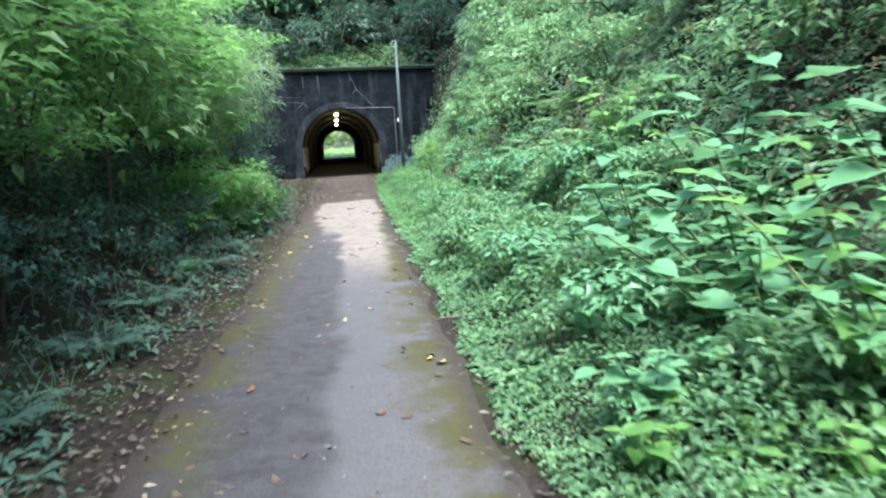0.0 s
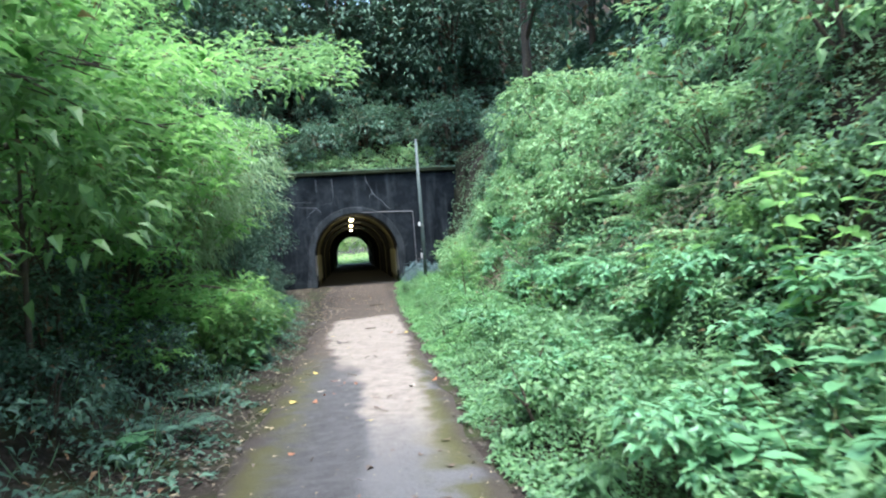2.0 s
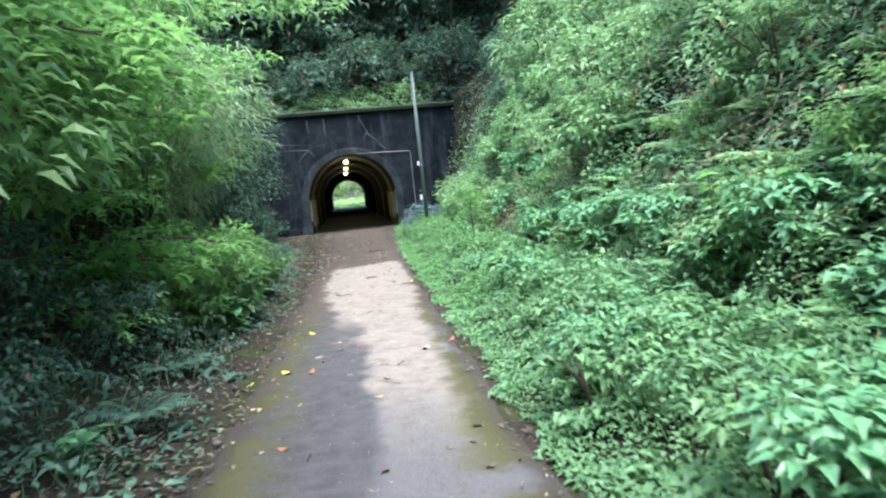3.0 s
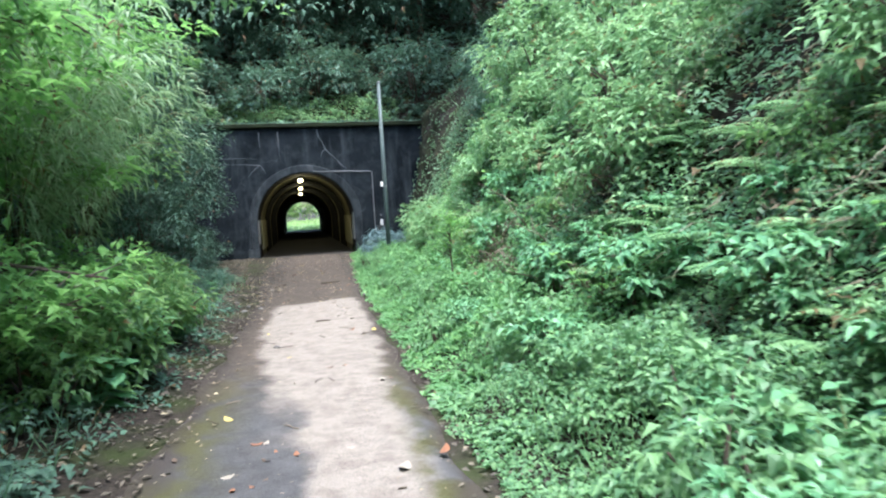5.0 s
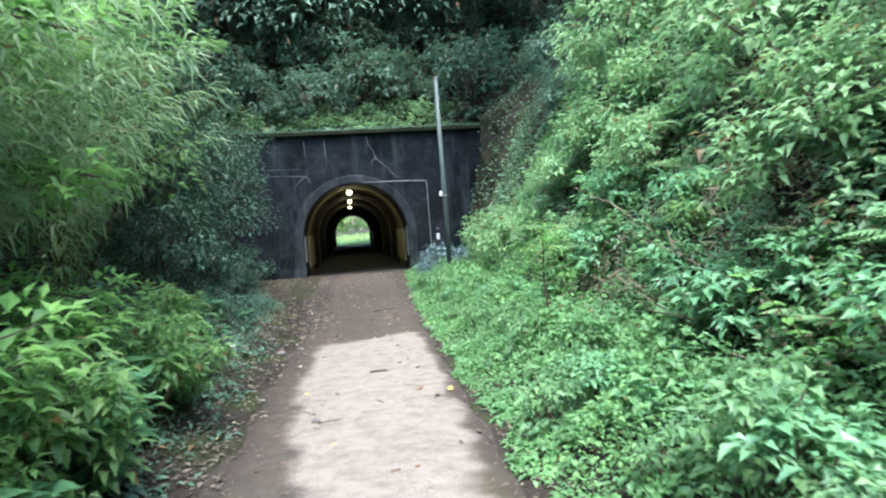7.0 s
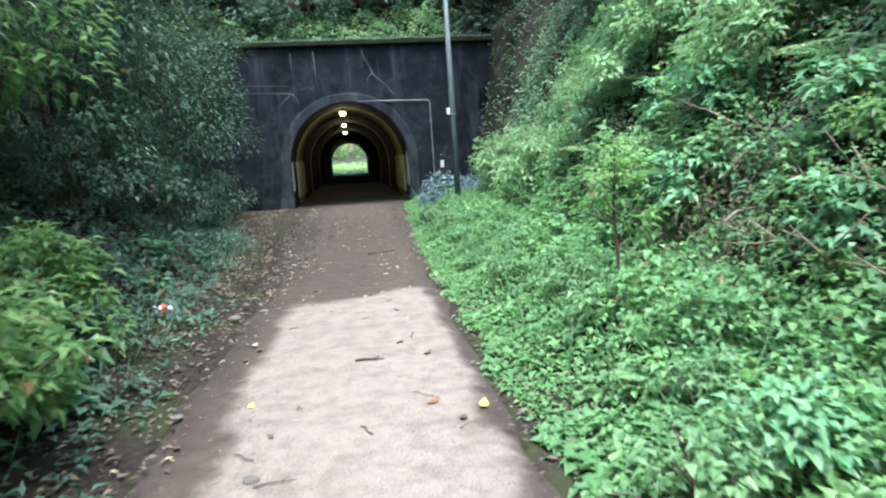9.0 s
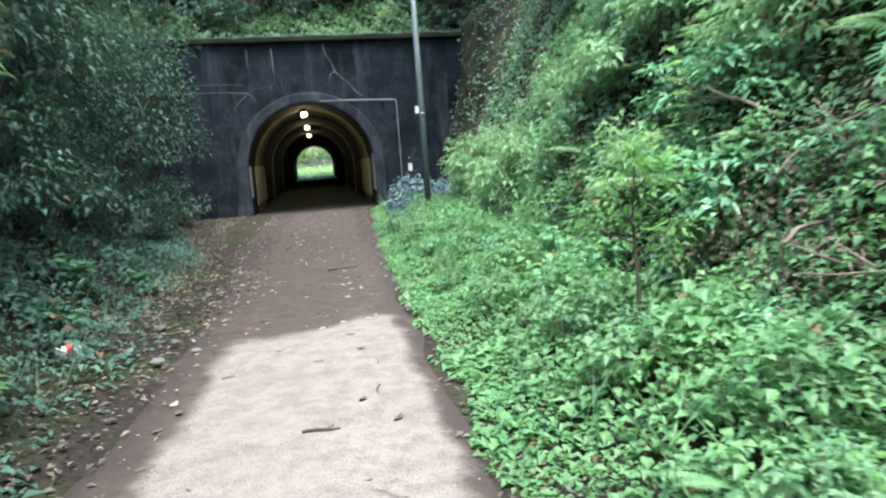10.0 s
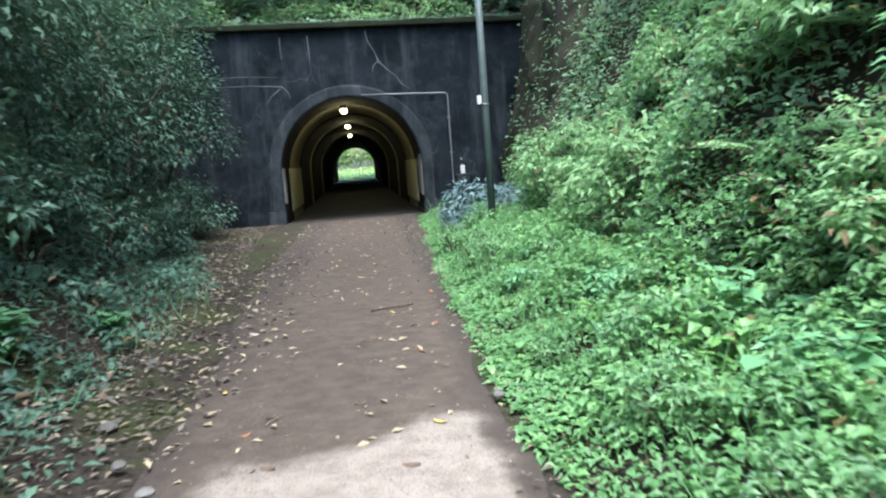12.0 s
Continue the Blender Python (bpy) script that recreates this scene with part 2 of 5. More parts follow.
BAMBOO_LEAF = leaf_material("bamboo_leaf", (0.12, 0.22, 0.1), (0.25, 0.38, 0.19), (0.42, 0.54, 0.32), 0.45, 0.5, 0.04)
BLUE_LEAF = leaf_material("blue_green_leaf", (0.05, 0.1, 0.1), (0.11, 0.18, 0.19), (0.2, 0.28, 0.29), 0.5, 0.2)
FRESH_LEAF = leaf_material("fresh_leaf", (0.09, 0.23, 0.055), (0.17, 0.36, 0.095), (0.27, 0.49, 0.14), 0.5, 0.58)
SUNLIT_LEAF = leaf_material("sunlit_herb_leaf", (0.07, 0.17, 0.062), (0.122, 0.275, 0.098), (0.215, 0.405, 0.14), 0.5, 0.45, 0.01)
# paled past leaf green: the overexposed daylight out there is in the colour
MEADOW_LEAF = leaf_material("meadow_leaf", (0.16, 0.3, 0.07), (0.3, 0.46, 0.16), (0.5, 0.62, 0.3), 0.5, 0.4)
# dim bluish green: the slope's cool shade is put into the leaf colour
HILL_LEAF = leaf_material("hill_leaf", (0.036, 0.085, 0.06), (0.072, 0.155, 0.105), (0.14, 0.25, 0.165), 0.4, 0.35, 0.04)
FROND_LEAF = leaf_material("frond_leaf", (0.12, 0.24, 0.105), (0.2, 0.365, 0.155), (0.32, 0.48, 0.225), 0.6, 0.45, 0.04)
STRAW = leaf_material("dry_straw", (0.10, 0.09, 0.055), (0.19, 0.17, 0.11), (0.28, 0.26, 0.17), 0.7, 0.2)
FALLEN_BROWN = plain("fallen_leaf_brown", (0.085, 0.055, 0.034), 0.7, 0.0, 0.4, 25.0, 0.3)
FALLEN_RED = plain("fallen_leaf_russet", (0.19, 0.08, 0.035), 0.7, 0.0, 0.4, 25.0, 0.3)
FALLEN_YELLOW = plain("fallen_leaf_yellow", (0.36, 0.28, 0.07), 0.6, 0.0, 0.25, 25.0, 0.3)
FALLEN_PALE = plain("fallen_leaf_pale", (0.24, 0.21, 0.165), 0.7, 0.0, 0.25, 25.0, 0.3)
LAMP_GLOW = glow_material("lamp_glow", (1.0, 0.84, 0.36), 2.6)

# ---------------------------------------------------------------- mesh tools
rng = np.random.default_rng(7)


def part(name, bm, material, parent=None, label=""):
    """Links a bmesh as one mesh object, under its thing or part."""
    me = bpy.data.meshes.new(name)
    bm.to_mesh(me)
    bm.free()
    me.materials.append(material)
    ob = new(name, me)
    if parent:
        ob.parent = parent
    if label:
        ob["label"] = label
    return ob


def array_mesh(name, verts, faces, material, smooth=False):
    """A mesh from a vertex array and an array of triangles or quads."""
    me = bpy.data.meshes.new(name)
    k = faces.shape[1]
    me.vertices.add(len(verts))
    me.vertices.foreach_set("co", np.ascontiguousarray(verts, dtype=np.float32).ravel())
    me.loops.add(faces.size)
    me.loops.foreach_set("vertex_index", np.ascontiguousarray(faces, dtype=np.int32).ravel())
    me.polygons.add(len(faces))
    me.polygons.foreach_set("loop_start", np.arange(0, faces.size, k, dtype=np.int32))
    me.polygons.foreach_set("use_smooth", np.full(len(faces), smooth))
    me.update(calc_edges=True)
    me.materials.append(material)
    return me


def add_box(bm, x0, y0, z0, x1, y1, z1, bevel=0.0):
    r = bmesh.ops.create_cube(bm, size=1.0, matrix=Matrix.LocRotScale(((x0 + x1) / 2, (y0 + y1) / 2, (z0 + z1) / 2), None, (x1 - x0, y1 - y0, z1 - z0)))
    if bevel:
        edges = list({e for v in r["verts"] for e in v.link_edges})
        bmesh.ops.bevel(bm, geom=edges, offset=bevel, segments=2, affect="EDGES", profile=0.5)


def add_tube(bm, points, radii, sides=7):
    """A tapered tube along points."""
    pts = [Vector(p) for p in points]
    rings = []
    for i, p in enumerate(pts):
        d = (pts[min(i + 1, len(pts) - 1)] - pts[max(i - 1, 0)]).normalized()
        a = d.cross(Vector((0.31, 0.95, 0.05))).normalized()
        b = d.cross(a)
        rings.append([bm.verts.new(p + float(radii[i]) * (math.cos(2 * math.pi * k / sides) * a + math.sin(2 * math.pi * k / sides) * b)) for k in range(sides)])
    for r0, r1 in zip(rings, rings[1:]):
        for k in range(sides):
            f = bm.faces.new((r0[k], r0[(k + 1) % sides], r1[(k + 1) % sides], r1[k]))
            f.smooth = True
    bm.faces.new(rings[0][::-1])
    bm.faces.new(rings[-1])


def leaf_arrays(pos, heading, up, length, width, fold=0.25, droop=0.25, full=False):
    """Leaves at pos, growing along heading, with their upper face towards up, folded at the midrib; full: with a rounder outline."""
    h = heading / np.linalg.norm(heading, axis=1, keepdims=True)
    s = np.cross(h, up)
    s /= np.linalg.norm(s, axis=1, keepdims=True) + 1e-9
    u = np.cross(s, h)
    length, width = length[:, None], width[:, None]
    mid = pos + h * length * 0.45
    tip = pos + h * length - u * length * droop
    if full:
        near = pos + h * length * 0.16 + u * width * fold * 0.8
        far = pos + h * length * 0.56 + u * width * fold - u * length * droop * 0.3
        v = np.stack([pos, mid, tip, near + s * width * 0.42, near - s * width * 0.42, far + s * width * 0.46, far - s * width * 0.46], axis=1)
        t = np.array([[0, 3, 1], [3, 5, 1], [5, 2, 1], [0, 1, 4], [4, 1, 6], [6, 1, 2]])
    else:
        side = pos + h * length * 0.38 + u * width * fold
        v = np.stack([pos, mid, tip, side + s * width * 0.5, side - s * width * 0.5], axis=1)
        t = np.array([[0, 3, 1], [1, 3, 2], [0, 1, 4], [1, 2, 4]])
    f = (np.arange(len(pos))[:, None, None] * v.shape[1] + t[None]).reshape(-1, 3)
    return v.reshape(-1, 3), f


def random_dirs(k, flat=1.0):
    d = rng.normal(size=(k, 3))
    d[:, 2] *= flat
    return d / np.linalg.norm(d, axis=1, keepdims=True)


def smooth_step(a, b, v):
    t = np.clip((v - a) / (b - a), 0, 1)
    return t * t * (3 - 2 * t)


def lumps(x, y, scale, seed=0.0):
    """Smooth made-up unevenness between about -1 and 1."""
    a = np.sin(x * 1.31 / scale + 1.7 * np.sin(y * 0.83 / scale + seed) + seed)
    b = np.sin(y * 1.57 / scale + 1.3 * np.sin(x * 1.09 / scale + 2 * seed) + 2.1)
    c = np.sin((x + y) * 2.9 / scale + 3 * seed) * 0.5
    return (a + b + c) / 2.5


# ---------------------------------------------------------------- plan
PORTAL_Y, EXIT_Y = 35.2, 90.0
ARCH_X, ARCH_R, SPRING_Z = -0.47, 1.8, 1.38
AXIS_SLOPE = -1.1 / 57.0   # the tunnel bears slightly left
WALL_TOP = 4.81
COPING_TILT = -0.02   # the coping drops a little towards the right


def axis_x(y):
    return ARCH_X + (y - PORTAL_Y) * AXIS_SLOPE


def ground_height(x, y):
    """The lie of the land: flat path, steep right bank, left bank, hill over the tunnel."""
    x, y = np.asarray(x, float), np.asarray(y, float)
    cliff = smooth_step(28.0, 32.5, y)
    foot = 2.45 + 0.25 * lumps(y, y * 0.3, 2.5, 1.0) - 0.25 * smooth_step(24, 30, y) + 1.1 * cliff
    r = np.clip(x - foot, 0, None)
    right = (1.3 + 0.45 * smooth_step(17, 23, y)) * np.clip(r, 0, 2.4) + 0.85 * np.clip(r - 2.4, 0, 6) + 0.3 * np.clip(r - 8.4, 0, 30)
    right = right * (1 - cliff) + (4.6 * np.clip(r, 0, 1.05) + 0.75 * np.clip(r - 1.05, 0, 8)) * cliff
    right = right + 0.10 * smooth_step(0.7, 1.6, x) + 0.22 * lumps(x, y, 0.9, 0.4) * smooth_step(0.2, 1.2, r)
    lf = 2.3 + 1.6 * smooth_step(20, 31, y) + 0.3 * lumps(y, y * 0.4, 3.0, 2.0)
    q = np.clip(-x - lf, 0, None)
    left = 0.75 * np.clip(q, 0, 7) + 0.3 * np.clip(q - 7, 0, 30) + 0.08 * smooth_step(1.3, 1.9, -x) + 0.12 * lumps(x, y, 0.8, 3.0) * smooth_step(0.1, 0.8, q)
    open_land = right + left
    h = y - (PORTAL_Y + 0.35)
    hill = 4.45 + 0.85 * np.clip(h, 0, 14) + 0.35 * np.clip(h - 14, 0, 15) + 0.35 * lumps(x, y, 2.0, 5.0) * smooth_step(0.5, 3, h) + 0.35 * np.clip(np.abs(x + 0.5) - 4, 0, 20)
    hill = np.maximum(hill, open_land)
    back = 0.15 * np.clip(np.abs(x + 1.5) - 5.0, 0, 12) + 0.1 * lumps(x, y, 3.0, 1.0) * smooth_step(4, 7, np.abs(x + 1.5))
    z = np.where(h < 0, open_land, np.where(y < EXIT_Y - 0.2, hill, back + 0.03 * np.clip(y - 120, 0, 200)))
    return np.where(np.abs(x) > 90, np.minimum(z, 14.0), z)


# ---------------------------------------------------------------- ground, path, portal, tunnel
def build_ground():
    xs = np.unique(np.round(np.concatenate([[-1500, -400, -150, -80, -45, -30], np.arange(-22, -4, 0.8), np.arange(-4, 6, 0.2), np.arange(6, 22, 0.8), [30, 45, 80, 150, 400, 1500]]), 3))
    ys = np.unique(np.round(np.concatenate([[-1500, -300, -80, -40, -25], np.arange(-16, 0, 1.0), np.arange(0, PORTAL_Y + 0.2, 0.3), [PORTAL_Y + 0.3, PORTAL_Y + 0.4], np.arange(36, 52, 0.8), np.arange(52, EXIT_Y - 1, 4.0), [EXIT_Y - 0.25, EXIT_Y - 0.15], np.arange(EXIT_Y + 1, 130, 1.5), [140, 170, 230, 400, 1500]]), 3))
    gx, gy = np.meshgrid(xs, ys)
    v = np.stack([gx, gy, ground_height(gx, gy)], -1).reshape(-1, 3)
    nx = len(xs)
    i, j = np.meshgrid(np.arange(nx - 1), np.arange(len(ys) - 1))
    a = (j * nx + i).ravel()
    f = np.stack([a, a + 1, a + nx + 1, a + nx], 1)
    cx, cy = v[f][:, :, 0].mean(1), v[f][:, :, 1]
    jump = (((cy.min(1) < PORTAL_Y + 0.35) & (cy.max(1) > PORTAL_Y + 0.35)) | ((cy.min(1) < EXIT_Y - 0.2) & (cy.max(1) > EXIT_Y - 0.2)))
    mouth = np.abs(cx - np.array([axis_x(y) for y in cy.mean(1)])) < ARCH_R + 0.5
    f = f[~(jump & mouth)]
    ob = new("ground", array_mesh("ground", v, f, SOIL, True))
    return tagged(ob, "dark soil and leaf mould of the wooded cutting", "ground", kind="structure")


def build_path():
    """A slightly crowned strip of old asphalt with a thin broken edge."""
    ys = np.arange(-14, PORTAL_Y + 0.31, 0.2)
    cols = np.linspace(0, 1, 15)
    verts = []
    for y in ys:
        wide = float(smooth_step(20, 33, np.float64(y)))
        x0 = -1.32 - 1.1 * wide + 0.09 * float(lumps(np.float64(y), np.float64(2.0), 0.5, 1.0))
        x1 = 0.68 + 0.55 * wide + 0.07 * float(lumps(np.float64(y), np.float64(5.0), 0.5, 2.0))
        for c in cols:
            x = x0 + (x1 - x0) * c
            edge = min(c, 1 - c)
            z = 0.035 + 0.02 * math.sin(math.pi * c) - (0.05 if edge == 0 else 0)
            verts.append((x, y, z))
    k = len(cols)
    i, j = np.meshgrid(np.arange(k - 1), np.arange(len(ys) - 1))
    a = (j * k + i).ravel()
    f = np.stack([a, a + 1, a + k + 1, a + k], 1)
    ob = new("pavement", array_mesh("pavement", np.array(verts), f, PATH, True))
    return tagged(ob, "narrow worn grey asphalt path, bleached and silted", "path", kind="structure")


def arch_outline(cx, r, spring, n=28):
    """Points of an arch from its left foot over the crown to its right foot."""
    pts = [(cx - r, -0.1), (cx - r, spring * 0.5), (cx - r, spring)]
    pts += [(cx - r * math.cos(math.pi * k / n), spring + r * math.sin(math.pi * k / n)) for k in range(1, n)]
    return pts + [(cx + r, spring), (cx + r, spring * 0.5), (cx + r, -0.1)]


def band(bm, inner, outer, y0, y1):
    """A solid between two outlines with the same number of points, from y0 to y1."""
    loops = [[bm.verts.new((x, y, z)) for x, z in pts] for pts, y in ((inner, y0), (outer, y0), (inner, y1), (outer, y1))]
    i0, o0, i1, o1 = loops
    for k in range(len(inner) - 1):
        bm.faces.new((i0[k], i0[k + 1], o0[k + 1], o0[k]))
        bm.faces.new((i1[k + 1], i1[k], o1[k], o1[k + 1]))
        bm.faces.new((i0[k + 1], i0[k], i1[k], i1[k + 1]))
        bm.faces.new((o0[k], o0[k + 1], o1[k + 1], o1[k]))
    bmesh.ops.recalc_face_normals(bm, faces=bm.faces)


def wall_outer(inner, x0, x1, top):
    """The wall's rim, point for point against the arch."""
    out, n = [], len(inner)
    for k, (x, z) in enumerate(inner):
        u = k / (n - 1)
        if u < 0.18:
            out.append((x0, -0.1 + (top + 0.1) * u / 0.18))
        elif u > 0.82:
            out.append((x1, -0.1 + (top + 0.1) * (1 - u) / 0.18))
        else:
            out.append((x0 + (x1 - x0) * (u - 0.18) / 0.64, top))
    return out


def tilt_top(bm):
    for v in bm.verts:
        if v.co.z > WALL_TOP - 0.1:
            v.co.z += COPING_TILT * (v.co.x - 3.0)


def build_portal():
    inner = arch_outline(ARCH_X, ARCH_R, SPRING_Z)
    bm = bmesh.new()
    band(bm, inner, wall_outer(inner, -9.0, 4.6, WALL_TOP), PORTAL_Y, PORTAL_Y + 0.45)
    tilt_top(bm)
    wall = tagged(part("wall_portal", bm, WALL), "soot-stained concrete tunnel portal wall with tree shade in its colour", "wall", kind="structure")
    bm = bmesh.new()
    band(bm, arch_outline(ARCH_X, ARCH_R - 0.004, SPRING_Z, 28), arch_outline(ARCH_X, ARCH_R + 0.3, SPRING_Z, 28), PORTAL_Y - 0.11, PORTAL_Y - 0.003)
    soften = [e for e in bm.edges if all(abs(v.co.y - (PORTAL_Y - 0.11)) < 1e-4 for v in e.verts) and len({f.normal.y < -0.9 for f in e.link_faces}) == 2]
    bmesh.ops.bevel(bm, geom=soften, offset=0.05, segments=2, affect="EDGES", profile=0.5)
    part("arch_ring", bm, RING, wall, "worn grey concrete arch ring with a rounded edge")
    bm = bmesh.new()
    band(bm, arch_outline(ARCH_X, ARCH_R + 0.304, SPRING_Z, 28), arch_outline(ARCH_X, ARCH_R + 0.37, SPRING_Z, 28), PORTAL_Y - 0.05, PORTAL_Y - 0.003)
    part("arch_moulding", bm, WALL, wall, "dark outer moulding of the arch")
    # lime that has run out of cracks
    for line, rad in ((((0.13, 4.78), (0.19, 4.5), (0.33, 4.28), (0.41, 4.02), (0.6, 3.82), (0.84, 3.62), (0.93, 3.45), (1.15, 3.27)), 0.024), (((0.41, 4.02), (0.28, 3.93), (0.24, 3.78)), 0.016),
                      (((-4.4, 3.66), (-3.6, 3.62), (-2.8, 3.61), (-2.06, 3.54)), 0.018), (((-3.65, 3.84), (-2.9, 3.83), (-2.12, 3.78)), 0.012), (((-2.06, 3.54), (-1.92, 3.4), (-1.85, 3.22)), 0.014), (((-2.1, 3.5), (-2.35, 3.3), (-2.5, 3.1)), 0.012),
                      (((-1.32, 4.75), (-1.3, 4.3), (-1.31, 3.85)), 0.022), (((-2.0, 4.75), (-2.01, 4.45), (-1.99, 4.2)), 0.02)):
        bm = bmesh.new()
        add_tube(bm, [(x, PORTAL_Y - 0.001, z) for x, z in line], [rad * (0.6 + 0.4 * math.sin(2.1 * k + 1)) for k in range(len(line))], 6)
        part("lime_crack", bm, LIME, wall, "pale lime crust along a crack")
    bm = bmesh.new()
    add_box(bm, -9.0, PORTAL_Y - 0.16, WALL_TOP + 0.003, 4.6, PORTAL_Y + 0.5, WALL_TOP + 0.16, 0.03)
    long_edges = [e for e in bm.edges if e.calc_length() > 5]
    bmesh.ops.subdivide_edges(bm, edges=long_edges, cuts=60)
    for v in bm.verts:
        wear = 0.022 * float(lumps(np.float64(v.co.x), np.float64(3.0), 0.3, 1.0)) + 0.012 * float(lumps(np.float64(v.co.x), np.float64(7.0), 0.09, 2.0))
        v.co.y += 0.6 * wear
        if v.co.z > WALL_TOP + 0.08:
            v.co.z += wear
    tilt_top(bm)
    part("coping", bm, COPING, wall, "projecting moss-grown concrete coping")
    for side, x0, x1 in (("left", ARCH_X - ARCH_R - 0.42, ARCH_X - ARCH_R + 0.02), ("right", ARCH_X + ARCH_R - 0.02, ARCH_X + ARCH_R + 0.36)):
        bm = bmesh.new()
        add_box(bm, x0, PORTAL_Y - 0.12, -0.05, x1, PORTAL_Y - 0.062, 0.42, 0.02)
        part("foot_block", bm, RING, wall, "dark concrete footing of the arch")
    for x0, x1, z0, z1, y0, y1 in ((ARCH_X + ARCH_R - 0.03, ARCH_X + ARCH_R - 0.002, 0.55, 1.62, PORTAL_Y + 0.1, PORTAL_Y + 1.5), (ARCH_X - ARCH_R + 0.002, ARCH_X - ARCH_R + 0.03, 0.6, 1.5, PORTAL_Y + 0.08, PORTAL_Y + 0.6)):
        bm = bmesh.new()
        add_box(bm, x0, y0, z0, x1, y1, z1, 0.008)
        part("plaster_patch", bm, PLASTER, wall, "pale patch of plaster inside the arch")
    for y0, y1, s in ((37.1, 41.4, -1), (36.9, 41.4, 1)):
        bm = bmesh.new()
        add_box(bm, min(0, s * 0.03), y0, 0.3, max(0, s * 0.03), y1, SPRING_Z + 0.12, 0.008)
        for v in bm.verts:
            v.co.x += axis_x(v.co.y) + s * (ARCH_R - 0.032)
        part("limewash_band", bm, LIMEWASH, wall, "yellowed limewash on the lower tunnel wall")
    # moss and litter on the coping
    k = 2600
    p = np.stack([rng.uniform(-8.5, 4.3, k), PORTAL_Y - 0.14 + rng.uniform(0, 0.55, k), np.zeros(k) + rng.uniform(-0.02, 0.05, k)], 1)
    p[:, 2] += WALL_TOP + 0.16 + COPING_TILT * (p[:, 0] - 3.0)
    d = random_dirs(k, 0.6)
    v, f = leaf_arrays(p, d + [0, -0.3, 0.5], np.tile([0, -0.5, 1.0], (k, 1)), rng.uniform(0.04, 0.11, k), rng.uniform(0.03, 0.06, k))
    ob = new("coping_moss", array_mesh("coping_moss", v, f, SHADED_LEAF))
    tagged(ob, "green moss and small weeds along the coping", "moss", kind="stuff")
    return wall


def build_tunnel():
    """The lining in segments, each a ring of its own width, and the floor."""
    y = PORTAL_Y + 0.452
    edges = [y, 37.6, 41.6, 46.6, 48.3, 56.3, 58.3, 70.0, 72.0, EXIT_Y]   # bare and sooty lengths in turn, the unlit dark between lamps put into colour
    lining = tagged(new("wall_tunnel_lining"), "arched concrete tunnel lining with soot, lime and unlit dark in its colour", "tunnel", kind="structure")
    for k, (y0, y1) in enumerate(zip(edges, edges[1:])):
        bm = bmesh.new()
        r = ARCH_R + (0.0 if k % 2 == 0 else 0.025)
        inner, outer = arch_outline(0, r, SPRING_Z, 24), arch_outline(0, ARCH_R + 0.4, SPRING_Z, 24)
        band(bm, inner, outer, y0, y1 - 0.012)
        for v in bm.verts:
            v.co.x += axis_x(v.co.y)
        part("lining_ring", bm, LINING if k % 2 else SOOT_AND_SHADE, lining)
    bm = bmesh.new()
    q = [bm.verts.new((axis_x(yy) + s * (ARCH_R + 0.05), yy, 0.04)) for yy, s in ((PORTAL_Y + 0.31, -1), (PORTAL_Y + 0.31, 1), (EXIT_Y + 0.5, 1), (EXIT_Y + 0.5, -1))]
    bm.faces.new(q)
    bmesh.ops.subdivide_edges(bm, edges=bm.edges[:], cuts=30, use_grid_fill=True)
    for v in bm.verts:
        v.co.z += 0.012 * float(lumps(np.float64(v.co.x), np.float64(v.co.y), 0.6))
    tagged(part("floor", bm, TUNNEL_FLOOR), "damp silted tunnel floor with the gloom of the tunnel in its colour", "floor", kind="structure")
    # the far portal
    inner = arch_outline(axis_x(EXIT_Y), ARCH_R, SPRING_Z)
    bm = bmesh.new()
    band(bm, inner, wall_outer(inner, axis_x(EXIT_Y) - 8, axis_x(EXIT_Y) + 8, WALL_TOP), EXIT_Y + 0.003, EXIT_Y + 0.45)
    tagged(part("wall_far_portal", bm, WALL), "dark concrete wall of the far tunnel mouth", "wall", kind="structure")


def build_tunnel_lamp(y):
    """A caged bulkhead lamp under the crown."""
    x, z = axis_x(y) - 0.12, SPRING_Z + ARCH_R
    lamp = tagged(new("tunnel_lamp"), "lit yellowish lamp hanging under the tunnel crown", "lamp", "lamps along the tunnel")
    lamp.location = (x, y, z)
    bm = bmesh.new()
    add_box(bm, -0.09, -0.16, -0.10, 0.09, 0.16, 0.02, 0.015)
    part("housing", bm, STEEL, lamp)
    bm = bmesh.new()
    bmesh.ops.create_uvsphere(bm, u_segments=14, v_segments=8, radius=0.12, matrix=Matrix.Translation((0, 0, -0.15)) @ Matrix.Diagonal((0.9, 1.2, 0.75, 1)))
    part("diffuser", bm, LAMP_GLOW, lamp, "glowing lamp cover")
    data = bpy.data.lights.new("tunnel_lamp_light", "POINT")
    data.energy, data.color, data.shadow_soft_size = 7.0, (1.0, 0.84, 0.42), 0.1
    light = new("tunnel_lamp_light", data)
    light.location = (x, y, z - 0.32)
    return lamp


build_ground()
build_path()
build_portal()
build_tunnel()
for lamp_y in (37.7, 46.3, 55.6):
    build_tunnel_lamp(lamp_y)

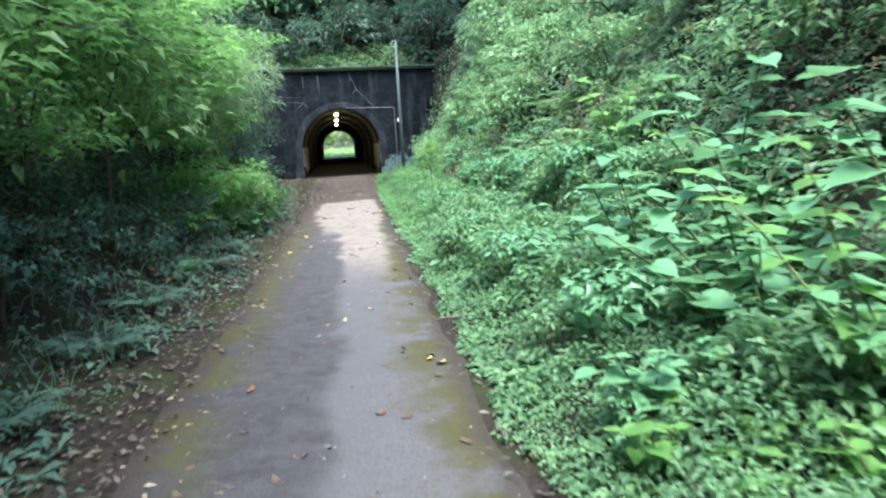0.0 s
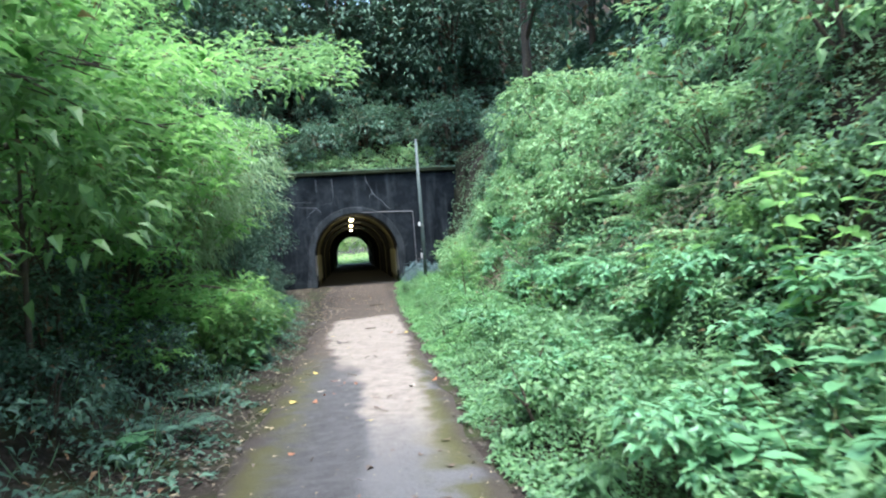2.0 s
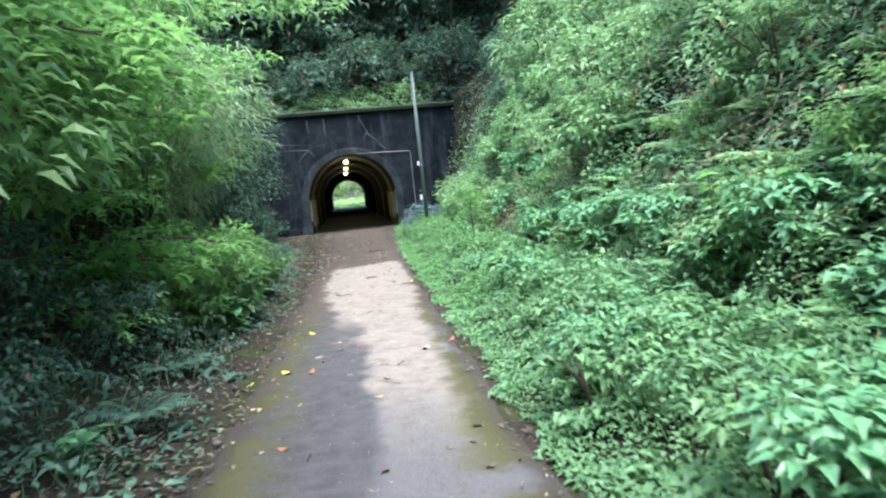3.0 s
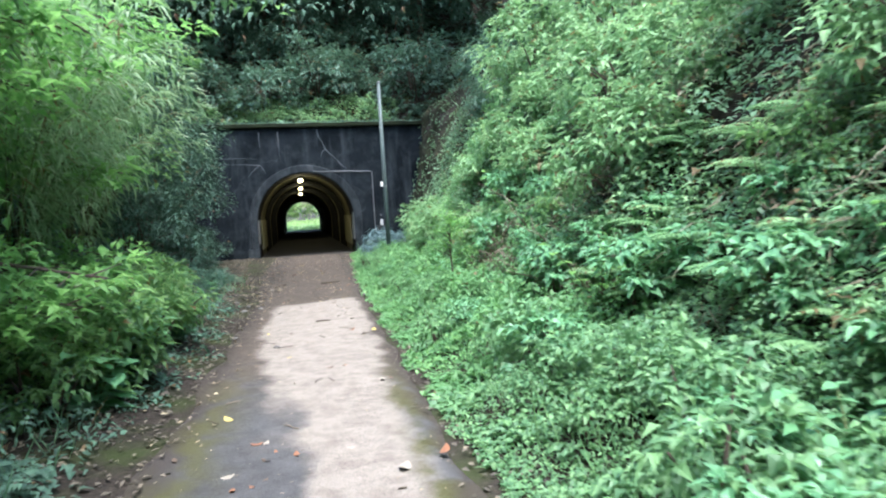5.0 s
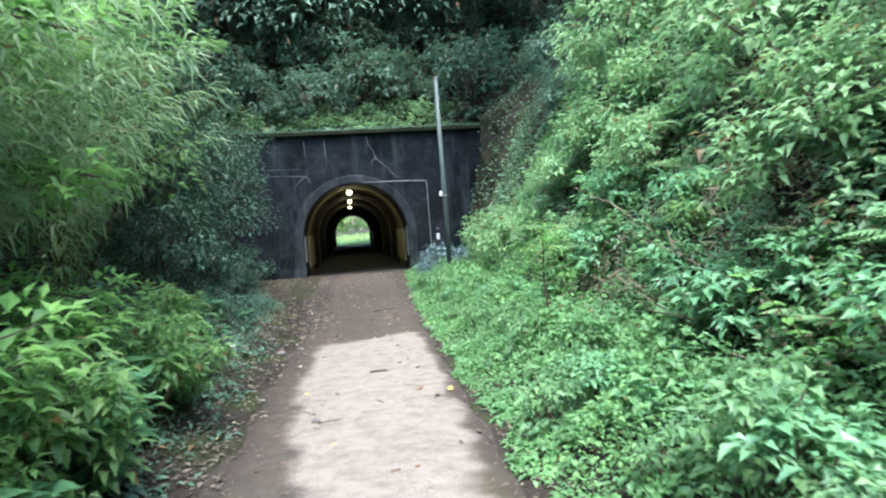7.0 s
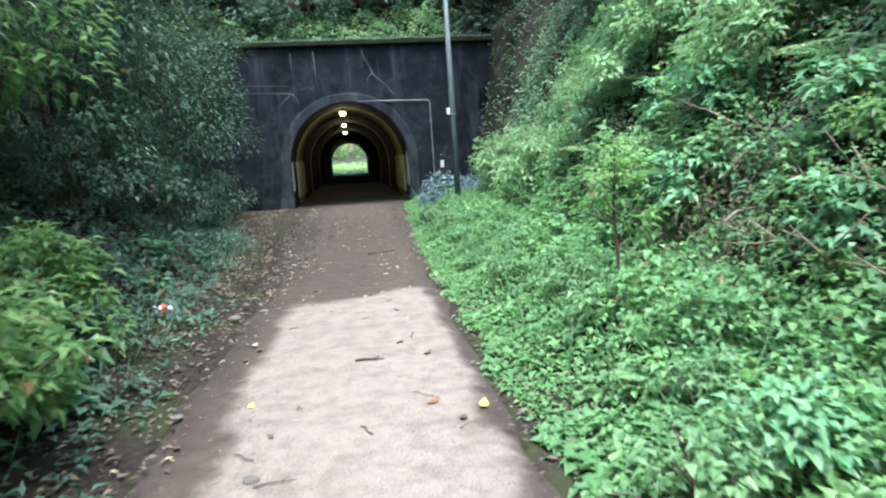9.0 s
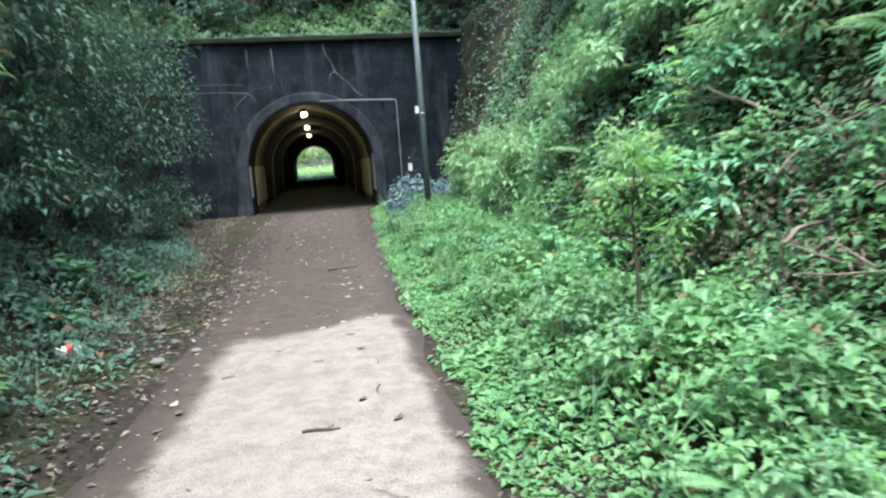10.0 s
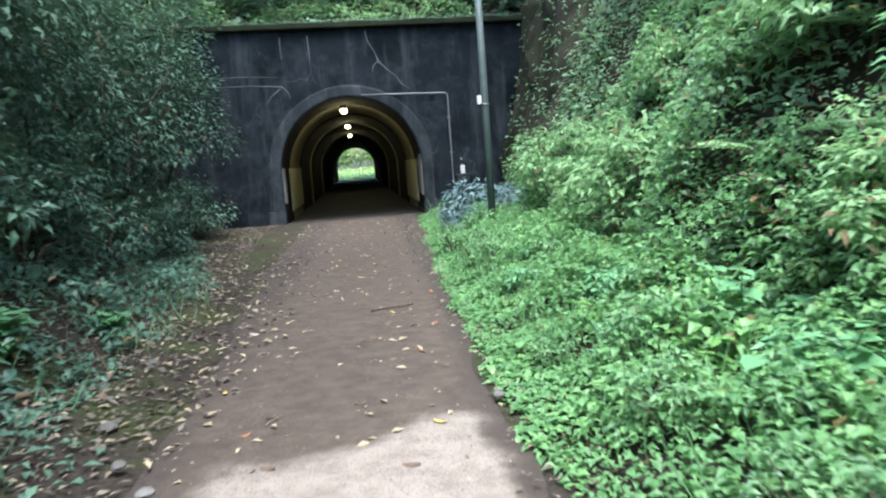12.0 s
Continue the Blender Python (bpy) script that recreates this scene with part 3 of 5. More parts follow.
# ---------------------------------------------------------------- plants: tools


def clump_leaves(centres, sizes, per, leaf, aspect, out_from, flat=0.7):
    """Leaves scattered about clump centres, turned outward and up."""
    k = len(centres) * per
    c = np.repeat(centres, per, 0)
    d = random_dirs(k, flat)
    p = c + d * np.repeat(sizes, per)[:, None] * rng.uniform(0.25, 1.0, (k, 1))
    out = p - out_from
    out /= np.linalg.norm(out, axis=1, keepdims=True) + 1e-6
    head = (d * 0.6 + out * 0.5 + random_dirs(k) * 0.6) * [1, 1, 0.45] + [0, 0, -0.12]
    up = out * 0.3 + np.array([0, 0, 1.0]) + random_dirs(k) * 0.3
    size = leaf * rng.uniform(0.6, 1.3, k)
    return leaf_arrays(p, head, up, size, size * aspect * rng.uniform(0.8, 1.2, k))


def join_arrays(pieces):
    vs, fs, base = [], [], 0
    for v, f in pieces:
        vs.append(v)
        fs.append(f + base)
        base += len(v)
    return np.concatenate(vs), np.concatenate(fs)


def make_bush(name, label, category, height, spread, clumps, per, leaf, aspect, material, stems=5, group="", trunk=0.0, hollow=0.35, girth=1.0):
    """A shrub or tree: stems or a trunk with limbs, and a crown of leafy clumps with gaps and an uneven outline."""
    thing = tagged(new(name), label, category, group)
    d = random_dirs(clumps, 0.9)
    d[:, 2] = np.where(d[:, 2] < -0.55, -d[:, 2], d[:, 2])
    base_z = trunk if trunk else height * 0.42
    centre = np.array([0, 0, base_z + (height - base_z) * 0.5 if trunk else height * 0.5])
    half = np.array([spread, spread, (height - base_z) * 0.55 if trunk else height * 0.52])
    wob = 1 + 0.28 * np.sin(d[:, 0] * 4.1 + 1.3) * np.cos(d[:, 1] * 3.7 + d[:, 2] * 2.9)
    c = centre + d * half * (wob * rng.uniform(hollow, 1.0, clumps) ** 0.45)[:, None]
    c[:, 2] = np.maximum(c[:, 2], 0.08)
    sizes = rng.uniform(0.10, 0.22, clumps) * (spread + height) * 0.5
    v, f = clump_leaves(c, sizes, per, leaf, aspect, centre)
    crown = new("crown", array_mesh("crown", v, f, material))
    crown.parent = thing
    if trunk:
        bm = bmesh.new()
        r0 = 0.035 * height ** 0.8 * girth
        bend = rng.uniform(-0.25, 0.25, 2)
        line = [(bend[0] * t * t * 2, bend[1] * t * t * 2, height * 0.8 * t - 0.15) for t in np.linspace(0, 1, 7)]
        add_tube(bm, line, [r0 * (1 - 0.8 * t) for t in np.linspace(0, 1, 7)], 8)
        part("trunk", bm, BARK, thing)
        for k in range(5):
            t = 0.45 + 0.1 * k
            s = Vector(line[min(5, int(t * 6))])
            e = Vector(c[k * 7 % clumps])
            m = s.lerp(e, 0.5) + Vector((0, 0, 0.12 * height * 0.3))
            bm = bmesh.new()
            add_tube(bm, [s, m, e], [r0 * 0.4, r0 * 0.25, r0 * 0.08], 5)
            part("limb", bm, BARK, thing)
    else:
        for k in range(stems):
            e = Vector(c[(k * 5) % clumps])
            s = Vector((0.08 * math.cos(k * 2.4), 0.08 * math.sin(k * 2.4), -0.06))
            m = s.lerp(e, 0.5) + Vector((0, 0, 0.15 * height))
            bm = bmesh.new()
            add_tube(bm, [s, m, e], [0.02 * height ** 0.5, 0.013 * height ** 0.5, 0.004], 5)
            part("stem", bm, BARK, thing)
    return thing


def place(x, y, turn=0.0, size=1.0, sink=0.05):
    return Matrix.Translation((x, y, float(ground_height(x, y)) - sink)) @ Matrix.Rotation(turn, 4, "Z") @ Matrix.Scale(size, 4)


def put(thing, spots, sink=0.05):
    """The thing at the first spot and copies of it at the others: (x, y, turn, size)."""
    for k, (x, y, turn, size) in enumerate(spots):
        m = place(x, y, turn, size, sink)
        if k == 0:
            thing.matrix_basis = m
        else:
            copy_thing(thing, m).matrix_basis = m


def cover(name, label, category, box, per_m2, leaf, aspect, material, height, keep=None, stemmy=0.5, full=False):
    """Low growth over a stretch of ground: leaves at many heights above it, as ONE mesh of stuff."""
    x0, x1, y0, y1 = box
    k = int(per_m2 * (x1 - x0) * (y1 - y0))
    x, y = rng.uniform(x0, x1, k), rng.uniform(y0, y1, k)
    if keep is not None:
        sel = keep(x, y)
        x, y = x[sel], y[sel]
        k = len(x)
    g = ground_height(x, y)
    e = 0.05
    nrm = np.stack([-(ground_height(x + e, y) - g) / e, -(ground_height(x, y + e) - g) / e, np.ones(k)], 1)
    nrm /= np.linalg.norm(nrm, axis=1, keepdims=True)
    top = height(x, y) * (0.75 + 0.45 * lumps(x, y, 0.25, 4.0) + 0.3 * lumps(x, y, 0.7, 8.0))
    lift = np.clip(top, 0.02, None) * rng.uniform(0.05, 1.0, k) ** stemmy
    up = nrm * 0.5 + np.array([0, 0, 0.6])
    p = np.stack([x, y, g], 1) + up / np.linalg.norm(up, axis=1, keepdims=True) * lift[:, None]
    head = random_dirs(k, 0.35) + nrm * [0.6, 0.6, 0.0]
    u = nrm * 0.4 + np.array([0, 0, 1.0]) + random_dirs(k) * 0.4
    size = leaf * rng.uniform(0.5, 1.35, k) * (1 + 0.45 * lumps(x, y, 0.35, 6.5))
    v, f = leaf_arrays(p, head, u, size, size * aspect * rng.uniform(0.8, 1.2, k), 0.2, 0.25, full)
    ob = new(name, array_mesh(name, v, f, material))
    return tagged(ob, label, category, kind="stuff")


# ---------------------------------------------------------------- low growth
def verge_edge(y):
    return 0.74 + 0.10 * lumps(y, y * 0.7, 0.45, 1.5) + 0.35 * smooth_step(26, 33, y)


def off_hollow(x, y):
    """False in the bare hollow of the bank where dead branches have gathered."""
    return ((x - 2.85) / 0.75) ** 2 + ((y - 15.9) / 1.0) ** 2 > 0.8 + 0.4 * lumps(x, y, 0.2, 1.0)


cover("verge_herbs", "dense green weeds and herbs along the path", "weeds", (0.45, 2.9, -2.5, 12.5), 2550, 0.05, 0.72, HERB_LEAF,
      lambda x, y: 0.05 + 0.5 * smooth_step(0.0, 0.9, x - verge_edge(y)), lambda x, y: x > verge_edge(y) - 0.08 * rng.random(len(x)), 0.5)
cover("verge_herbs", "dense green weeds and herbs along the path", "weeds", (0.45, 3.0, 12.5, 34.5), 1600, 0.063, 0.68, SUNLIT_LEAF,
      lambda x, y: 0.04 + 0.52 * smooth_step(0.0, 1.0, x - verge_edge(y)), lambda x, y: x > verge_edge(y) - 0.08 * rng.random(len(x)))
cover("bank_growth", "mixed green climbers and ferns covering the steep bank", "undergrowth", (2.3, 6.5, -2.5, 34.8), 690, 0.102, 0.6, BANK_LEAF,
      lambda x, y: 0.38 + 0.15 * lumps(x, y, 1.0, 2.0), lambda x, y: ((y < 29) | (x < 3.2) | (rng.random(len(x)) < 0.1)) & (lumps(x, y, 0.45, 3.3) > -0.6 - 0.3 * rng.random(len(x))) & off_hollow(x, y))
cover("bank_growth", "dark green growth high on the bank", "undergrowth", (6.5, 14.0, -3.0, 40.0), 70, 0.3, 0.55, SHADED_LEAF, lambda x, y: 0.7 + 0.3 * lumps(x, y, 1.0, 2.0))
cover("bank_carpet", "fine pale green growth on the lower bank", "undergrowth", (2.3, 4.5, 6.0, 19.0), 640, 0.07, 0.5, FROND_LEAF,
      lambda x, y: 0.5 + 0.15 * lumps(x, y, 1.0, 2.0), lambda x, y: (lumps(x, y, 0.6, 7.3) > -0.1) & off_hollow(x, y))
cover("bank_carpet", "light yellow-green growth on the bank", "undergrowth", (2.7, 5.8, 17.5, 26.5), 480, 0.095, 0.55, SUNLIT_LEAF,
      lambda x, y: 0.6 + 0.2 * lumps(x, y, 1.0, 2.0), lambda x, y: lumps(x, y, 0.5, 9.3) > -0.2)
cover("left_growth", "low dark green growth beside the path", "undergrowth", (-3.6, -1.25, -2.0, 20.0), 260, 0.082, 0.5, SHADED_LEAF,
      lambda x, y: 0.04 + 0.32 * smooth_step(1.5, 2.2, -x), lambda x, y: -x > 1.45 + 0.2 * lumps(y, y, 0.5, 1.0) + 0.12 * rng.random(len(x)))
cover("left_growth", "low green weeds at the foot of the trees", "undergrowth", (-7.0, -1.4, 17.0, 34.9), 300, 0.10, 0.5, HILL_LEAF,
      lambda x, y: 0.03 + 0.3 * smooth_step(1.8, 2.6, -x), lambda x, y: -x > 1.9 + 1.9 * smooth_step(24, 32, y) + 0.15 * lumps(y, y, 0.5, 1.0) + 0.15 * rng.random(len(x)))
cover("left_bank_growth", "dark growth on the bank under the trees", "undergrowth", (-9.0, -3.5, -4.0, 18.0), 110, 0.17, 0.5, SHADED_LEAF, lambda x, y: 0.45 + 0.2 * lumps(x, y, 1.0, 2.0))
cover("hill_growth", "dark green climbers covering the hillside above the tunnel", "undergrowth", (-14, 12, 35.7, 52), 55, 0.33, 0.55, SHADED_LEAF,
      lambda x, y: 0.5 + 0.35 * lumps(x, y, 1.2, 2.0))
cover("hill_growth", "green creepers hanging over the coping", "undergrowth", (-6.5, 3.4, 35.62, 37.4), 620, 0.12, 0.55, FROND_LEAF,
      lambda x, y: 0.6 + 0.45 * lumps(x, y, 0.7, 6.0))
cover("far_meadow", "bright green meadow beyond the tunnel", "meadow", (-14, 10, 93, 128), 8, 0.6, 0.4, MEADOW_LEAF, lambda x, y: 0.25 + 0.5 * smooth_step(2, 5, np.abs(x + 1.8)))

cover("far_meadow", "bright grass before the far tunnel mouth", "meadow", (-8, 5, 93.5, 117), 55, 0.4, 0.35, MEADOW_LEAF, lambda x, y: 0.3 + 0.04 * (y - 93.5))

# ---------------------------------------------------------------- shrubs and trees
low_bush = make_bush("low_bush", "low green broadleaf bush beside the path", "bush", 0.95, 0.6, 60, 26, 0.10, 0.5, BUSH_LEAF, 5, "bushes along the path")
put(low_bush, [(-2.25 + 0.2 * math.sin(k * 2.3), 12.6 + 0.95 * k, k * 1.9, 0.85 + 0.25 * math.sin(k * 1.7) ** 2) for k in range(6)])
dark_bush = make_bush("dark_bush", "shaded small-leaved bush beside the path", "bush", 1.0, 0.7, 60, 26, 0.075, 0.5, SHADED_LEAF, 5, "bushes along the path")
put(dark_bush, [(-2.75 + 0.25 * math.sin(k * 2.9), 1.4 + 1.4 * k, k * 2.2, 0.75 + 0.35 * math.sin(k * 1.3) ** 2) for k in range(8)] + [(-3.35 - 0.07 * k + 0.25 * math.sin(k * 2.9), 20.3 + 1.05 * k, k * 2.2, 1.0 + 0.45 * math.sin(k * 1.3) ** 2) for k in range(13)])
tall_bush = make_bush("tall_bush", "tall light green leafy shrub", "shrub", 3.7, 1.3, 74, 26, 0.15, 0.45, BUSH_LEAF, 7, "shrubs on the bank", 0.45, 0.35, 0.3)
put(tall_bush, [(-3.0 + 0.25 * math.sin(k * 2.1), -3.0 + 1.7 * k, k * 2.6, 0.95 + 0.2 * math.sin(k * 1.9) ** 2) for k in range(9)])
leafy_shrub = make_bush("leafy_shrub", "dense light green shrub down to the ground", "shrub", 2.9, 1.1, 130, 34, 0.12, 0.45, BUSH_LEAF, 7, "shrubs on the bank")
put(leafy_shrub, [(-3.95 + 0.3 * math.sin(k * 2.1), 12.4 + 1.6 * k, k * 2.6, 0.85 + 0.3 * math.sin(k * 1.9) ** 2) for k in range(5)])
dark_shrub = make_bush("dark_shrub", "tall dark green leafy shrub by the portal", "shrub", 3.9, 1.5, 150, 46, 0.12, 0.45, SHADED_LEAF, 7, "shrubs by the portal")
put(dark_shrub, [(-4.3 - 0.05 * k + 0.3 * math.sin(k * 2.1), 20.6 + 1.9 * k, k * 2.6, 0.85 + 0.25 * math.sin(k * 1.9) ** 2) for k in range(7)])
broadleaf_tree = make_bush("broadleaf_tree", "tall broadleaf tree with a dense green crown", "tree", 8.5, 2.6, 110, 28, 0.32, 0.45, BUSH_LEAF, 0, "trees on the left bank", 1.6)
put(broadleaf_tree, [(-8.4 + 0.5 * math.sin(k * 1.7), -9 + 4.2 * k, k * 2.1, 0.85 + 0.3 * math.sin(k * 2.3) ** 2) for k in range(10)])
dark_tree = make_bush("dark_tree", "dark evergreen tree on the hillside", "tree", 8.0, 2.6, 110, 21, 0.4, 0.42, SHADED_LEAF, 0, "trees on the hill", 0.25)
hill_bush = make_bush("hill_bush", "green leafy bush on the slope above the portal", "bush", 2.2, 1.4, 85, 22, 0.185, 0.45, HILL_LEAF, 5, "bushes above the portal")
put(hill_bush, [(-7.5 + 1.9 * (k % 7) + 0.5 * math.sin(k * 2.2), 37.2 + 2.6 * (k // 7) + 0.5 * math.sin(k * 1.7), k * 1.9, 0.85 + 0.45 * math.sin(k * 1.3) ** 2) for k in range(14)], 0.3)
spots = [(8.8 + 0.6 * math.sin(k * 1.7), -4 + 4.6 * k, k * 2.1, 0.8 + 0.3 * math.sin(k * 2.3) ** 2) for k in range(8)]
spots += [(-11 + 3.1 * k, 41.0 + 1.6 * math.sin(k * 2.0), k * 1.3, 0.85 + 0.3 * math.sin(k * 1.1) ** 2) for k in range(8)]
spots += [(-12 + 4.0 * k, 49.0 + 1.6 * math.sin(k * 2.7), k * 1.9, 1.1 + 0.3 * math.sin(k * 1.1) ** 2) for k in range(6)]
spots += [(-9.5 + 2.9 * k, 40.0 + 0.8 * math.sin(k * 2.0), k * 1.7, 0.9 + 0.25 * math.sin(k * 1.4) ** 2) for k in range(6)]
# unseen trees added behind the start to close off the sky
spots += [(-2.6, -13.0, 0.3, 1.0), (1.6, -15.0, 1.3, 1.0), (4.5, -12.0, 2.3, 1.0)]
put(dark_tree, spots, 0.3)
# trees added for shade: two unseen near the start, three about the portal
shade_tree = make_bush("shade_tree", "large spreading tree added beside the cutting for its shade", "tree", 13.0, 4.6, 150, 34, 0.4, 0.45, SHADED_LEAF, 0, "trees arching over the portal", 6.0, 0.6)
put(shade_tree, [(-4.3, 1.2, 2.0, 0.78), (-4.0, -4.6, 0.5, 0.75), (-8.2, 31.0, 1.0, 1.0), (6.8, 31.5, 4.0, 0.85), (9.0, 26.0, 5.0, 0.8)], 0.3)
far_tree = make_bush("far_tree", "sunlit green tree beyond the tunnel", "tree", 9.0, 3.2, 90, 22, 0.55, 0.5, MEADOW_LEAF, 0, "trees beyond the tunnel", 0.2, 0.35, 0.25)
put(far_tree, [(-15 + 3.4 * k, 118 + 2 * math.sin(k * 2.0), k * 1.1, 0.75 + 0.3 * math.sin(k) ** 2) for k in range(9)], 0.3)

# ---------------------------------------------------------------- pole
def build_pole():
    pole = tagged(new("utility_pole"), "slim grey-green steel pole standing in the weeds", "pole")
    pole.location = (1.85, 27.5, 0.1)
    bm = bmesh.new()
    add_tube(bm, [(0, 0, -0.15), (0, 0, 2.4), (0, 0, 5.0)], [0.062, 0.058, 0.05], 14)
    shaft = part("shaft", bm, PAINTED, pole)
    bm = bmesh.new()
    add_tube(bm, [(0, 0, 5.0), (0, 0, 5.02), (0, 0, 5.05)], [0.056, 0.056, 0.03], 14)
    part("cap", bm, STEEL, pole)
    bm = bmesh.new()
    add_box(bm, -0.12, -0.05, 2.14, -0.055, 0.03, 2.27, 0.008)
    part("switch_box", bm, WHITE, pole, "small white junction box")
    bm = bmesh.new()
    add_tube(bm, [(0, 0, 2.12), (0, 0, 2.15)], [0.068, 0.068], 14)
    part("clamp", bm, STEEL, shaft)
    return pole


def build_conduit():
    """A bent steel conduit across the arch and down to the meter."""
    conduit = tagged(new("cable_conduit"), "thin steel conduit fixed across the arch", "conduit")
    conduit.location = (0, PORTAL_Y - 0.10, 0)
    bm = bmesh.new()
    bend = [(2.0 + 0.1 * math.sin(a), 0, 3.02 + 0.1 * math.cos(a)) for a in np.linspace(0, math.pi / 2, 6)]
    hook = [(2.16 - 0.06 * math.cos(a), 0, 0.82 - 0.06 * math.sin(a)) for a in np.linspace(0, math.pi, 6)]
    pts = [(-0.1, 0, 3.2), (1.0, 0, 3.165), *bend, (2.1, 0, 2.0), *hook, (2.22, 0, 0.95)]
    add_tube(bm, pts, [0.02] * len(pts), 8)
    part("pipe", bm, STEEL, conduit)
    for x, z in ((1.7, 3.13), (2.1, 2.5), (2.1, 1.6)):
        bm = bmesh.new()
        add_box(bm, x - 0.04, -0.028, z - 0.02, x + 0.04, 0.098, z + 0.02, 0.005)
        part("bracket", bm, STEEL, conduit)
    return conduit


def build_meter():
    meter = tagged(new("electric_meter_box"), "small black meter box on the portal wall", "meter box")
    meter.location = (2.36, PORTAL_Y - 0.003, 1.0)
    bm = bmesh.new()
    add_box(bm, -0.16, -0.14, -0.2, 0.16, 0.0, 0.0, 0.015)
    body = part("body", bm, BLACK, meter)
    bm = bmesh.new()
    add_box(bm, -0.19, -0.16, 0.002, 0.19, 0.0, 0.03, 0.006)
    part("lid", bm, BLACK, body)
    bm = bmesh.new()
    add_box(bm, -0.05, -0.09, 0.032, 0.06, -0.01, 0.25, 0.01)
    part("meter_head", bm, WHITE, meter, "small pale meter head")
    bm = bmesh.new()
    add_box(bm, -0.03, -0.03, 0.40, 0.0, 0.0, 0.43, 0.004)
    part("tag", bm, WHITE, meter, "small white tag")
    bm = bmesh.new()
    add_tube(bm, [(0.02, -0.06, -1.05), (0.02, -0.06, -0.2)], [0.02, 0.02], 8)
    part("leg", bm, BLACK, meter)
    return meter


build_pole()
build_conduit()
build_meter()


# ---------------------------------------------------------------- plants with leaves that can be told apart
def leaf_mesh(name, length, width, material, heart=0.12, segs=6):
    """One broad leaf along +x: heart-shaped outline, folded at the midrib, drooping to its tip."""
    verts, faces = [], []
    for k in range(segs + 1):
        t = k / segs
        w = width * 0.5 * (math.sin(math.pi * min(1, t * 0.86 + heart)) ** 0.8) * (1 - t ** 6)
        z = -0.2 * length * t * t + 0.02 * length * math.sin(9 * t)
        x = length * t
        verts += [(x, -w, z + 0.22 * w), (x, 0, z - 0.05 * w), (x, w, z + 0.22 * w)]
    for k in range(segs):
        a = 3 * k
        faces += [(a, a + 3, a + 4, a + 1), (a + 1, a + 4, a + 5, a + 2)]
    return array_mesh(name, np.array(verts), np.array(faces), material, True)


BROAD_SHAPES = [leaf_mesh("leaf", 0.19, 0.15, BROAD_LEAF, 0.2), leaf_mesh("leaf", 0.15, 0.115, BROAD_LEAF, 0.16), leaf_mesh("leaf", 0.24, 0.2, BROAD_LEAF, 0.24)]
SUNNY_SHAPES = [leaf_mesh("leaf", 0.2, 0.14, FRESH_LEAF, 0.18), leaf_mesh("leaf", 0.14, 0.1, FRESH_LEAF, 0.16)]


def make_broadleaf_weed(height, stems, lean, seed, shapes=BROAD_SHAPES, pairs=8):
    """A tall weed: arching stems with pairs of large soft leaves."""
    rnd = random.Random(seed)
    plant = tagged(new("broadleaf_weed"), "tall weed with large soft green leaves", "weed", "tall weeds by the path")
    for s in range(stems):
        a = 2 * math.pi * s / stems + rnd.uniform(-0.4, 0.4)
        reach = height * rnd.uniform(0.2, 0.5)
        tall = height * rnd.uniform(0.7, 1.05)
        pts = [Vector((reach * t ** 1.6 * math.cos(a) + lean * t * t, reach * t * t * math.sin(a), tall * t * (1.1 - 0.1 * t) - 0.05)) for t in (0, 0.2, 0.4, 0.6, 0.8, 1.0)]
        bm = bmesh.new()
        add_tube(bm, pts, [0.009, 0.008, 0.007, 0.006, 0.005, 0.003], 5)
        stem = part("stem", bm, STEM, plant)
        for k in range(pairs):
            t = 0.3 + 0.7 * k / (pairs - 1)
            i = min(4, int(t * 5))
            p = pts[i].lerp(pts[i + 1], t * 5 - i)
            for side in (0, math.pi):
                ob = new("leaf", rnd.choice(shapes))
                ob.parent = stem
                ob.matrix_basis = Matrix.Translation(p) @ Euler((rnd.uniform(-0.3, 0.3), rnd.uniform(-0.3, 0.2), k * 1.57 + side + rnd.uniform(-0.5, 0.5))).to_matrix().to_4x4() @ Matrix.Scale(rnd.uniform(0.65, 1.15) * (1.1 - 0.4 * t), 4)
    return plant


weed_a = make_broadleaf_weed(1.15, 6, -0.15, 1)
put(weed_a, [(2.05, 3.5, 0.0, 1.2), (2.4, 4.3, 1.0, 1.4), (1.85, 4.7, 4.0, 1.05), (2.25, 5.6, 2.2, 1.15), (2.6, 2.9, 3.0, 1.4), (2.1, 2.5, 3.6, 0.9), (1.75, 5.8, 0.9, 0.8), (2.5, 6.6, 5.0, 1.0), (2.75, 5.1, 2.9, 1.3)])
weed_b = make_broadleaf_weed(0.7, 5, -0.05, 2)
put(weed_b, [(1.4, 4.2, 0.0, 0.9), (1.65, 6.3, 1.0, 0.9), (1.25, 3.1, 2.0, 0.85), (2.0, 7.2, 3.0, 1.0), (1.7, 8.2, 4.0, 0.8), (2.0, 9.4, 5.0, 0.9), (1.9, 11.2, 0.6, 0.8), (1.55, 13.8, 1.6, 0.7), (2.1, 20.0, 0.3, 1.0), (2.3, 21.2, 1.3, 0.9), (1.9, 18.9, 2.3, 0.9)])
sunny_weed = make_broadleaf_weed(1.3, 4, -0.25, 4, SUNNY_SHAPES)
tagged(sunny_weed, "tall weed with yellow-green leaves catching the light", "weed", "tall weeds by the path")
put(sunny_weed, [(2.0, 2.6, 0.4, 1.1), (2.9, 7.6, 2.0, 1.35), (2.6, 9.6, 3.3, 1.1), (2.5, 13.4, 1.2, 0.8), (3.0, 19.2, 2.2, 0.9)])
herb_tuft = make_broadleaf_weed(0.42, 5, 0.0, 5, SUNNY_SHAPES, 4)
